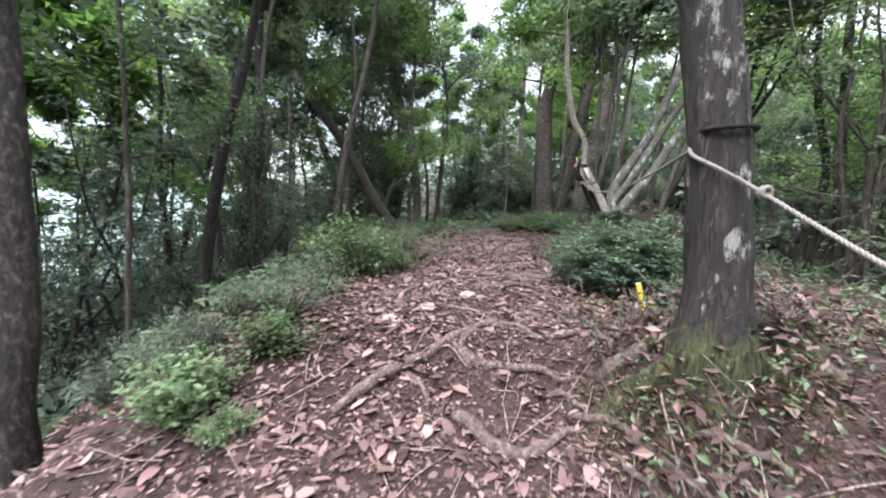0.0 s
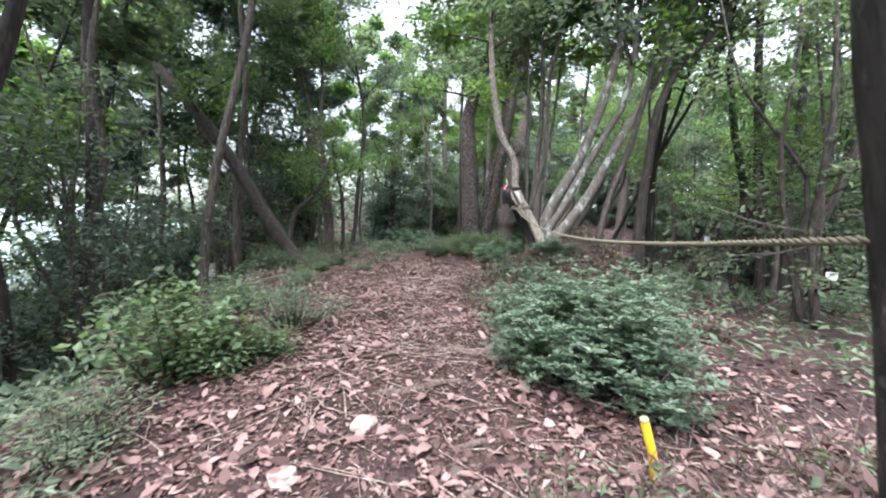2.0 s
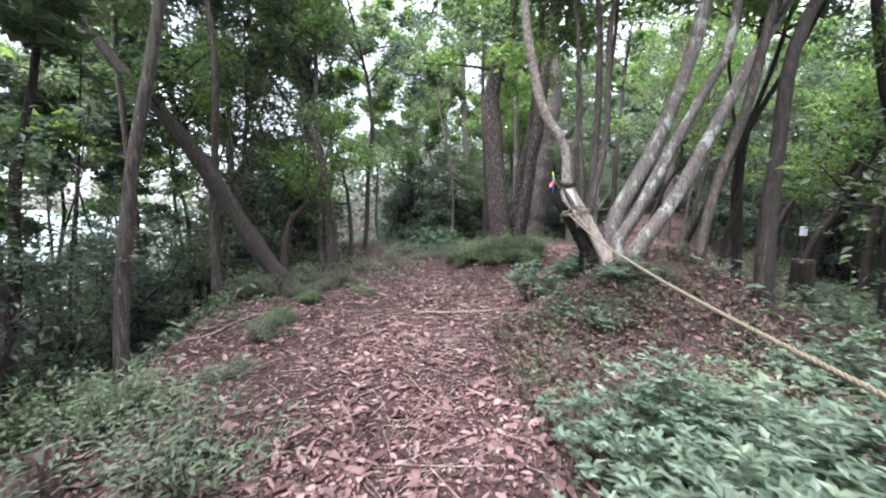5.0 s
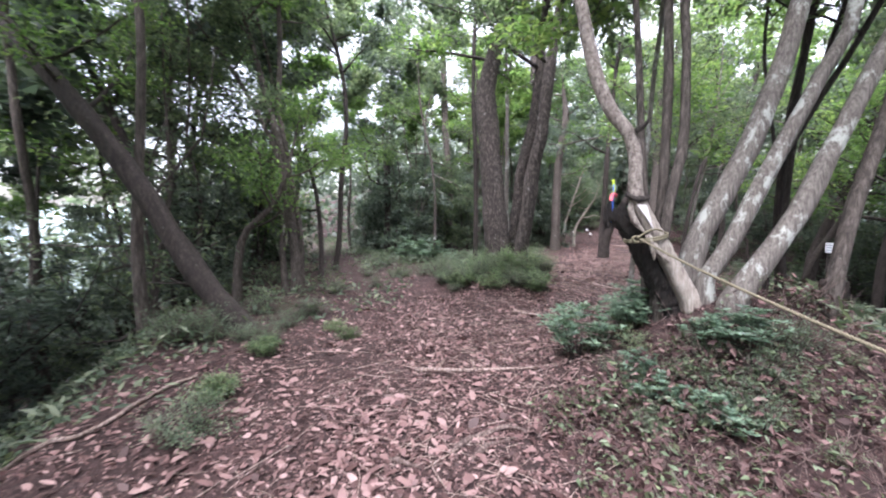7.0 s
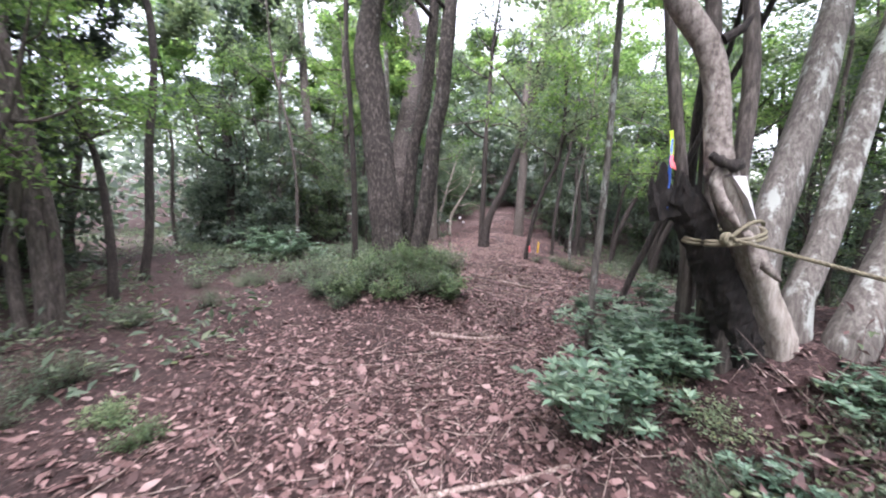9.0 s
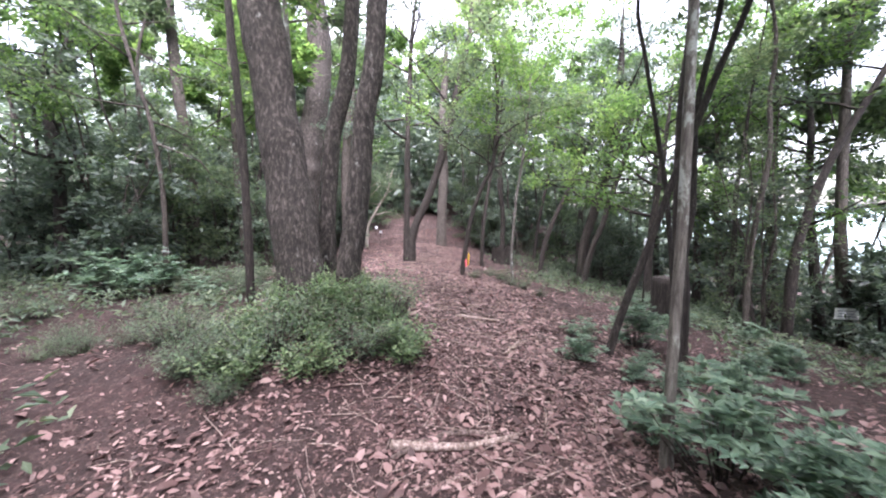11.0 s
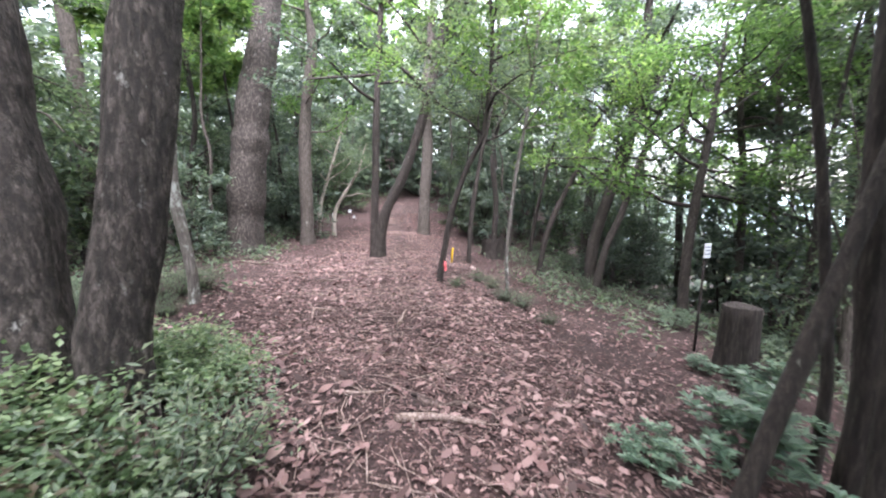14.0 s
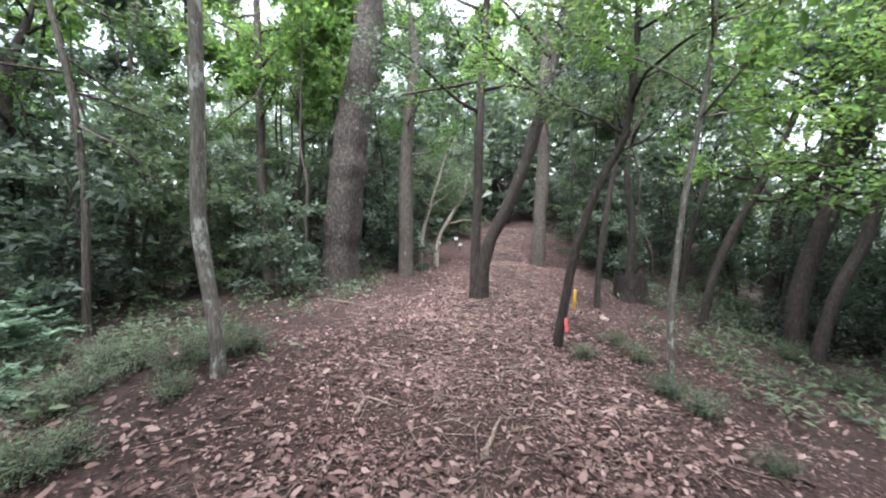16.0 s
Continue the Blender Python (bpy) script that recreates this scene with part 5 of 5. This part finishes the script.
    part("stem", mesh_of("stem", v, f), BARK["beech"], tree, "grey living stem bending upward")
    v, f = tube(at([(2.70, 8.16, 2.27), (2.745, 8.11, 2.31), (2.775, 8.08, 2.37)]), [0.026, 0.018, 0.006], 8, 0.08, rng)
    part("snag", mesh_of("snag", v, f, False), BARK["dark"], tree, "short dark stub of a lost branch")
    limbs, spots, ways = branches(rng, c, rad, 0.5, 11, 2.2, 0.4)
    for v, f in limbs:
        part("limb", mesh_of("limb", v, f), BARK["grey"], tree)
    v, f = crown(rng, spots, ways, 4000, 0.15)
    part("crown", mesh_of("crown", v, f, False), LEAF["light"], tree)
    collar = curve_points(at([(2.610, 8.125, 1.745), (2.645, 8.090, 1.710), (2.700, 8.070, 1.695), (2.755, 8.070, 1.705), (2.805, 8.115, 1.715)]), 0.015)
    v, f = tube(collar, 0.024 * (1 + rng.normal(0, 0.16, len(collar))), 9, 0.14, rng)
    part("callus", mesh_of("callus", v, f), BARK["dark"], tree, "dark wrinkled collar of old wound bark")
    wound = np.array(at([(2.675, 8.060, 1.650), (2.750, 8.040, 1.650), (2.800, 8.000, 1.430), (2.735, 8.020, 1.550)]))
    wv = np.vstack([wound, wound + np.array([0.03, 0.06, 0])])
    wf = np.array([(0, 1, 2, 3), (4, 7, 6, 5), (0, 4, 5, 1), (1, 5, 6, 2), (2, 6, 7, 3), (3, 7, 4, 0)])
    part("bare_wood", mesh_of("bare_wood", wv, wf, False), plain_material("bare bleached wood", (0.55, 0.52, 0.52), 0.7), tree, "bleached bare wood of a wound")
    tree.matrix_basis = Matrix.Translation(foot)


broken_tree()

PINK = plain_material("pink ribbon", (0.85, 0.16, 0.18), 0.5, 0.12)
YELLOW = plain_material("yellow plastic", (0.75, 0.45, 0.03), 0.45, 0.15)
BLUE = plain_material("blue plastic", (0.04, 0.12, 0.5), 0.45, 0.1)
LIME = plain_material("lime ribbon", (0.55, 0.75, 0.05), 0.5, 0.1)
WHITE = plain_material("weathered white plate", (0.78, 0.79, 0.82), 0.5, 0.06)
INK = plain_material("faded print", (0.22, 0.24, 0.34), 0.7, 0.2)
HEMP = plain_material("weathered rope fibre", (0.20, 0.175, 0.16), 0.85, 0.3, 120)
OLDROPE = plain_material("yellowed rope fibre", (0.15, 0.13, 0.088), 0.85, 0.3, 120)


def ribbon(points, width, material, name, parent, label=""):
    """A thin strip of tape along points, with thickness."""
    c = curve_points(points, 0.012)
    t = np.gradient(c, axis=0)
    side = np.cross(t, np.array([0.3, 1, 0.2]))
    side /= np.linalg.norm(side, axis=1)[:, None] + 1e-9
    nrm = np.cross(side, t)
    nrm /= np.linalg.norm(nrm, axis=1)[:, None] + 1e-9
    w, h = side * width / 2, nrm * 0.0015
    v = np.stack([c + w + h, c - w + h, c - w - h, c + w - h], 1).reshape(-1, 3)
    f = [(4 * i + k, 4 * i + 4 + k, 4 * i + 4 + (k + 1) % 4, 4 * i + (k + 1) % 4) for i in range(len(c) - 1) for k in range(4)]
    n = 4 * (len(c) - 1)
    f += [(0, 1, 2, 3), (n + 3, n + 2, n + 1, n)]
    return part(name, mesh_of(name, v, np.array(f)), material, parent, label)


def stake_with_tape():
    stake = tagged(new("marker_stake"), "blue marker stake with pink and lime ribbon", "marker")
    v, f = tube(np.array([(2.600, 8.300, 1.500), (2.605, 8.305, 1.620), (2.610, 8.310, 1.740), (2.612, 8.310, 1.840)]), [0.008, 0.008, 0.007, 0.006], 8)
    part("stake", mesh_of("stake", v, f), BLUE, stake)
    ribbon([(2.560, 8.260, 1.690), (2.585, 8.285, 1.735), (2.610, 8.305, 1.745), (2.635, 8.320, 1.740), (2.665, 8.340, 1.735)], 0.035, PINK, "pink_ribbon", stake, "pink ribbon tied in a bow")
    ribbon([(2.610, 8.305, 1.760), (2.615, 8.310, 1.800), (2.608, 8.310, 1.850), (2.600, 8.310, 1.880)], 0.022, LIME, "lime_ribbon", stake)


stake_with_tape()


# ---- the ropes ----
def rope(points, r, material, label, group="trail ropes"):
    """A rope of three strands laid round each other."""
    c = curve_points(points, 0.012)
    t = np.gradient(c, axis=0)
    t /= np.linalg.norm(t, axis=1)[:, None]
    u = np.cross(t, np.array([0.0, 0.0, 1.0]))
    u /= np.linalg.norm(u, axis=1)[:, None]
    v = np.cross(t, u)
    a = np.arange(len(c)) * 0.012 / (r * 7) * 2 * math.pi
    thing = tagged(new("rope"), label, "rope", group)
    for k in range(3):
        b = a + k * 2 * math.pi / 3
        s = c + (np.cos(b)[:, None] * u + np.sin(b)[:, None] * v) * r * 0.52
        sv, sf = tube(s, np.full(len(s), r * 0.56), 6)
        part("strand", mesh_of("strand", sv, sf), material, thing)
    return thing


def sagging(a, b, sag, n=9):
    return [tuple(np.array(a) * (1 - k) + np.array(b) * k - np.array([0, 0, sag * 4 * k * (1 - k)])) for k in np.linspace(0, 1, n)]


def ring_round(centre, r, lean, thick, material, parent, name, label=""):
    a = np.linspace(0, 2 * math.pi, 40)
    c = np.stack([centre[0] + r * np.cos(a), centre[1] + r * np.sin(a), centre[2] + lean * np.cos(a)], 1)
    v, f = tube(c, np.full(len(c), thick), 8, 0.03, np.random.default_rng(2))
    return part(name, mesh_of(name, v, f), material, parent, label)


long_rope = rope(sagging((2.71, 8.05, 1.36), (1.66, 2.27, 1.01), 0.19), 0.0088, OLDROPE, "yellowed rope strung from the roped tree to the broken tree")
ring_round((2.835, 8.16, 1.36), 0.168, 0.03, 0.0105, OLDROPE, long_rope, "loop", "loop tied round the broken tree")
ring_round((2.835, 8.16, 1.38), 0.166, 0.035, 0.010, OLDROPE, long_rope, "loop")
turns = np.linspace(0, 13, 40)
tied = np.stack([2.665 + 0.030 * np.cos(turns) + 0.003 * turns, 8.06 - 0.012 * np.sin(turns * 0.5), 1.36 + 0.024 * np.sin(turns)], 1)
tv, tf = tube(tied, np.full(40, 0.0115), 7)
part("knot", mesh_of("knot", tv, tf), OLDROPE, long_rope, "bulky knot of the rope")
loose_end = curve_points([(2.68, 8.05, 1.365), (2.73, 8.03, 1.41), (2.78, 8.01, 1.44), (2.83, 8.0, 1.445), (2.88, 8.01, 1.43)], 0.015)
tv, tf = tube(loose_end, np.full(len(loose_end), 0.009), 7)
part("rope_end", mesh_of("rope_end", tv, tf), OLDROPE, long_rope)
near_rope = rope([(1.63, 2.22, 1.04), (1.60, 2.14, 0.97), (1.66, 2.04, 0.90), (1.78, 1.99, 0.82), (1.86, 1.78, 0.68), (1.84, 1.51, 0.57), (1.81, 1.29, 0.50), (1.75, 0.70, 0.33), (1.70, 0.10, 0.20)], 0.0095, HEMP, "thick weathered rope tied to the mossy tree")
strap = ring_round((1.73, 2.16, 1.08), 0.122, 0.008, 0.013, BARK["rotten"], near_rope, "band", "dark worn band round the trunk")
k_at = np.array([1.80, 1.95, 0.80])
knot_pts = [k_at + 0.020 * np.array([math.cos(q), 0.4 * math.sin(q * 0.5), math.sin(q)]) for q in np.linspace(0, 11, 26)]
kv, kf = tube(np.array(knot_pts), np.full(26, 0.010), 7)
part("knot", mesh_of("knot", kv, kf), HEMP, near_rope)


# ---- markers, signs and stumps ----
def post(x, y, h, r, lean, material, label, name="marker_post", cap=None):
    z = floor_at(x, y)
    thing = tagged(new(name), label, "post")
    c = np.array([(0, 0, -0.1), (lean[0] * 0.5, lean[1] * 0.5, h * 0.5), (lean[0] * 0.97, lean[1] * 0.97, h * 0.97), (lean[0], lean[1], h)])
    v, f = tube(c, [r, r, r, r * 0.75], 12)
    part("shaft", mesh_of("shaft", v, f), material, thing)
    if cap:
        v, f = tube(np.array([c[2], c[3] + (0, 0, 0.005)]), [r * 1.04, r * 0.9], 12)
        part("cap", mesh_of("cap", v, f), cap, thing)
    thing.matrix_basis = pose(x, y, z)
    return thing


post(1.95, 3.14, 0.29, 0.019, (-0.09, 0.01), YELLOW, "leaning yellow plastic marker post in the ground", cap=plain_material("pale cap", (0.6, 0.5, 0.25), 0.6))


def plate_mesh(w, h, d=0.006):
    bm = bmesh.new()
    bmesh.ops.create_cube(bm, size=1, matrix=Matrix.Diagonal((w, d, h, 1)))
    bmesh.ops.bevel(bm, geom=bm.edges[:], offset=0.002, segments=1, affect="EDGES")
    return bm


def sign(x, y, up, w, h, turn, label, pole=True, bars=3):
    """A small plate with unreadable lines of print, on a thin pole."""
    z = floor_at(x, y)
    thing = tagged(new("sign"), label, "sign", "trail signs")
    if pole:
        v, f = tube(np.array([(0, 0.03, -0.1), (0.01, 0.03, up * 0.5), (0, 0.03, up + h * 0.3)]), [0.022, 0.02, 0.018], 8, 0.05, np.random.default_rng(3))
        part("pole", mesh_of("pole", v, f), BARK["dark"], thing)
    face = part("plate", plate_mesh(w, h), WHITE, thing)
    face.matrix_basis = pose(0, 0, up)
    for k in range(bars):
        b = part("print_line", plate_mesh(w * (0.75 - 0.12 * (k % 2)), h * 0.07, 0.003), INK, face)
        b.matrix_basis = pose(0, -0.0045, h * (0.25 - 0.24 * k))
    thing.matrix_basis = pose(x, y, z, 0, 0, turn)
    return thing


sign(10.0, 12.25, 0.9 - floor_at(10.0, 12.25), 0.15, 0.22, -20, "small white paper sign on a dark pole")
sign(8.3, 7.5, 0.55, 0.16, 0.16, -40, "small white plate on a grey stake")
sign(13.6, 9.3, 0.75, 0.45, 0.26, -55, "pale blue white plate among the trees")
sign(11.6, 27.6, 0.42, 0.18, 0.14, 0, "small white sign on a stick by the far trail", bars=2)
sign(12.6, 27.9, 0.42, 0.17, 0.14, 0, "small white sign on a stick by the far trail", bars=2)
sign(12.45, 27.2, 0.28, 0.17, 0.12, 10, "small white sign on a stick by the far trail", bars=2)
post(11.1, 18.9, 0.45, 0.03, (0.05, 0.0), YELLOW, "short yellow marker post beside the far trail")
cloth = tagged(new("marker_ribbon"), "bright pink ribbon tied to a thin dark tree", "marker")
ribbon([(8.71, 16.55, 0.06), (8.72, 16.56, 0.12), (8.71, 16.56, 0.18), (8.72, 16.57, 0.26)], 0.055, PINK, "pink_cloth", cloth)


def stump(x, y, r, h, bark, label, seed, tall=0.3, cut=True):
    """A stump with flared foot and an uneven broken or sawn top."""
    rng = np.random.default_rng(seed)
    z = floor_at(x, y)
    thing = tagged(new("stump"), label, "stump")
    n = 26
    a = np.linspace(0, 2 * math.pi, n, endpoint=False)
    lob = 1 + 0.12 * np.cos(a * 3 + seed) + 0.07 * np.cos(a * 7 + 2 * seed)
    rows = []
    for k, f in enumerate(np.linspace(0, 1, 9)):
        rr = r * (1 + 0.55 * math.exp(-f * 5)) * (1 + (lob - 1) * (1.3 - 0.6 * f))
        zz = -0.15 + (h + 0.15) * f + (0 if cut or f < 0.7 else 1) * rng.uniform(-tall, tall, n) * h
        rows.append(np.stack([rr * np.cos(a), rr * np.sin(a), zz * np.ones(n)], 1))
    rows.append(np.stack([0.8 * r * lob * np.cos(a), 0.8 * r * lob * np.sin(a), np.full(n, h * (1.0 if cut else 0.55))], 1))
    rows.append(np.stack([0.05 * r * np.cos(a), 0.05 * r * np.sin(a), np.full(n, h * (1.0 if cut else 0.45))], 1))
    v = np.vstack(rows)
    m = len(rows)
    f = np.array([(i * n + j, i * n + (j + 1) % n, (i + 1) * n + (j + 1) % n, (i + 1) * n + j) for i in range(m - 1) for j in range(n)])
    part("wood", mesh_of("wood", v, f, cut), BARK[bark], thing)
    thing.matrix_basis = pose(x, y, z)
    return thing


stump(-0.95, 5.45, 0.12, 0.24, "root", "small split brown stump beside the trail", 3, 0.25, False)
plant("leafy", [(8.85, 11.5, 0.33), (9.1, 11.25, 0.36), (9.0, 11.95, 0.3)])
stump(9.5, 11.7, 0.205, 0.95, "dark", "sawn dark tree stump beside the trail", 5)
stump(14.3, 20.0, 0.42, 0.6, "dark", "dark reddish rotten root stump", 8, 0.45, False)


def stone(x, y, r, seed):
    rng = np.random.default_rng(seed)
    bm = bmesh.new()
    bmesh.ops.create_icosphere(bm, subdivisions=3, radius=r)
    for q in bm.verts:
        n = noise.noise(q.co * (1.6 / r) + Vector((seed, 0, 0))) * 0.35 + noise.noise(q.co * (5 / r)) * 0.08
        q.co *= 1 + n
        q.co.z *= 0.55
    ob = part("stone", bm, STONE)
    ob.matrix_basis = pose(x, y, floor_at(x, y) + r * 0.12, 0, 0, rng.uniform(0, 360))
    tagged(ob, "flat reddish grey stone half sunk in the trail", "stone", "trail stones")


STONE = plain_material("reddish grey stone", (0.30, 0.235, 0.22), 0.9, 0.35, 14)
stone(0.3, 3.35, 0.062, 2)
stone(0.05, 3.05, 0.056, 5)
stone(0.62, 3.7, 0.068, 7)
stone(11.3, 18.2, 0.099, 9)


# ---- leaf litter ----
def litter():
    rng = np.random.default_rng(21)
    thing = tagged(new("leaf_litter"), "dry pinkish brown fallen leaves covering the trail", "leaves")
    # along the trail and its sides
    route = curve_points([(x, y, 0) for x, y, z in TRAIL[1:-2]], 0.3)
    n = 175000
    k = rng.integers(0, len(route), n)
    off = np.where(rng.uniform(size=(n, 1)) < 0.55, rng.normal(0, 1.25, (n, 2)), rng.uniform(-4.2, 4.2, (n, 2)))
    xy = route[k, :2] + off + rng.uniform(-0.2, 0.2, (n, 2))
    xy = xy[(xy[:, 1] > 0.6) & (xy[:, 1] < 27)]
    bare = np.sin(xy[:, 0] * 1.9 + 1.3 * np.sin(xy[:, 1] * 0.8)) * np.sin(xy[:, 1] * 1.5 + 0.7) + rng.normal(0, 0.38, len(xy))
    trodden = np.abs(trail(xy[:, 0], xy[:, 1])[1]) < 0.45 + 0.15 * np.sin(xy[:, 1] * 2.1)
    xy = xy[(bare < 0.55) & ~(trodden & (rng.uniform(size=len(xy)) < 0.6))]
    bank = ((xy[:, 0] > 1.75) & (xy[:, 1] > 5.0) & (xy[:, 1] < 8.4) & (xy[:, 0] < 4.2)) | ((xy[:, 0] > 1.3) & (xy[:, 1] < 2.7))
    xy = xy[~(bank & (rng.uniform(size=len(xy)) < 0.7))]
    n = len(xy)
    z = lies(xy[:, 0], xy[:, 1]) + uneven(xy[:, 0], xy[:, 1]) + rng.uniform(0.002, 0.02, n)
    base = np.column_stack([xy, z])
    a = rng.uniform(0, 2 * math.pi, n)
    d = np.stack([np.cos(a), np.sin(a), rng.normal(0, 0.22, n)], 1)
    size = np.minimum(rng.gamma(2.2, 0.0175, n) + 0.014, 0.12)
    v, f = fallen(base, d, size, rng, 0.46, 0.16)
    tagged(part("litter", mesh_of("litter", v, f, False), LEAF["litter"], thing), kind="stuff")
    # crumbled bits between them
    n = 210000
    k = rng.integers(0, len(route), n)
    xy = route[k, :2] + rng.normal(0, 1.35, (n, 2))
    xy = xy[(xy[:, 1] > 0.8) & (xy[:, 1] < 24)]
    n = len(xy)
    z = lies(xy[:, 0], xy[:, 1]) + uneven(xy[:, 0], xy[:, 1]) + rng.uniform(0.003, 0.012, n)
    a = rng.uniform(0, 2 * math.pi, n)
    d = np.stack([np.cos(a), np.sin(a), rng.normal(0, 0.15, n)], 1)
    v, f = leaves(np.column_stack([xy, z]), d, rng.uniform(0.010, 0.050, n), rng, 0.5, 0.8, 0.3)
    tagged(part("crumbs", mesh_of("crumbs", v, f, False), LEAF["crumbs"], thing, "crumbled bits of dry leaves"), kind="stuff")
    # larger single leaves beside the feet of the walker
    shapes = []
    for q in range(8):
        r = np.random.default_rng(60 + q)
        s = r.uniform(0.08, 0.13)
        rows, w = 6, r.uniform(0.32, 0.5)
        pts = []
        for i in range(rows + 1):
            g = i / rows
            half = s * w * 0.5 * math.sin(math.pi * min(0.98, g * 0.93 + 0.05)) ** 0.8
            lift = s * (0.12 * math.sin(g * 3.1) + r.normal(0, 0.012))
            pts += [(s * (g - 0.5), -half, lift + half * r.uniform(0.1, 0.6)), (s * (g - 0.5), 0, lift), (s * (g - 0.5), half, lift + half * r.uniform(0.1, 0.6))]
        fc = [(3 * i + c, 3 * i + 3 + c, 3 * i + 4 + c, 3 * i + 1 + c) for i in range(rows) for c in (0, 1)]
        me = mesh_of("fallen_leaf", np.array(pts), np.array(fc))
        me.materials.append(LEAF["litter"])
        shapes.append(me)
    for q in range(280):
        c = route[int(rng.integers(6, 66))]
        x, y = c[0] + rng.normal(0, 0.8), c[1] + rng.normal(0, 0.5)
        ob = new("fallen_leaf", shapes[q % 8])
        ob.parent = thing
        ob.matrix_basis = pose(x, y, floor_at(x, y) + 0.022, rng.normal(0, 10), rng.normal(0, 10), rng.uniform(0, 360))
    # small twigs
    pieces = []
    for q in range(3200):
        c = route[int(rng.integers(2, len(route)))]
        x, y = c[0] + rng.normal(0, 1.1), c[1] + rng.normal(0, 0.8)
        a, s = rng.uniform(0, 6.28), rng.uniform(0.05, 0.2) if q % 6 else rng.uniform(0.2, 0.42)
        p = np.array([(x + s * math.cos(a) * g, y + s * math.sin(a) * g, 0) for g in (-1, -0.2, 1)])
        p[1, :2] += rng.normal(0, 0.02, 2)
        p[:, 2] = lies(p[:, 0], p[:, 1]) + uneven(p[:, 0], p[:, 1]) + 0.018
        w = rng.uniform(0.0022, 0.006)
        pieces.append(tube(p, [w, w, w * 0.6], 4))
    v, f = joined(pieces)
    tagged(part("twigs", mesh_of("twigs", v, f), BARK["twig"], thing, "thin dry twigs"), kind="stuff")


litter()
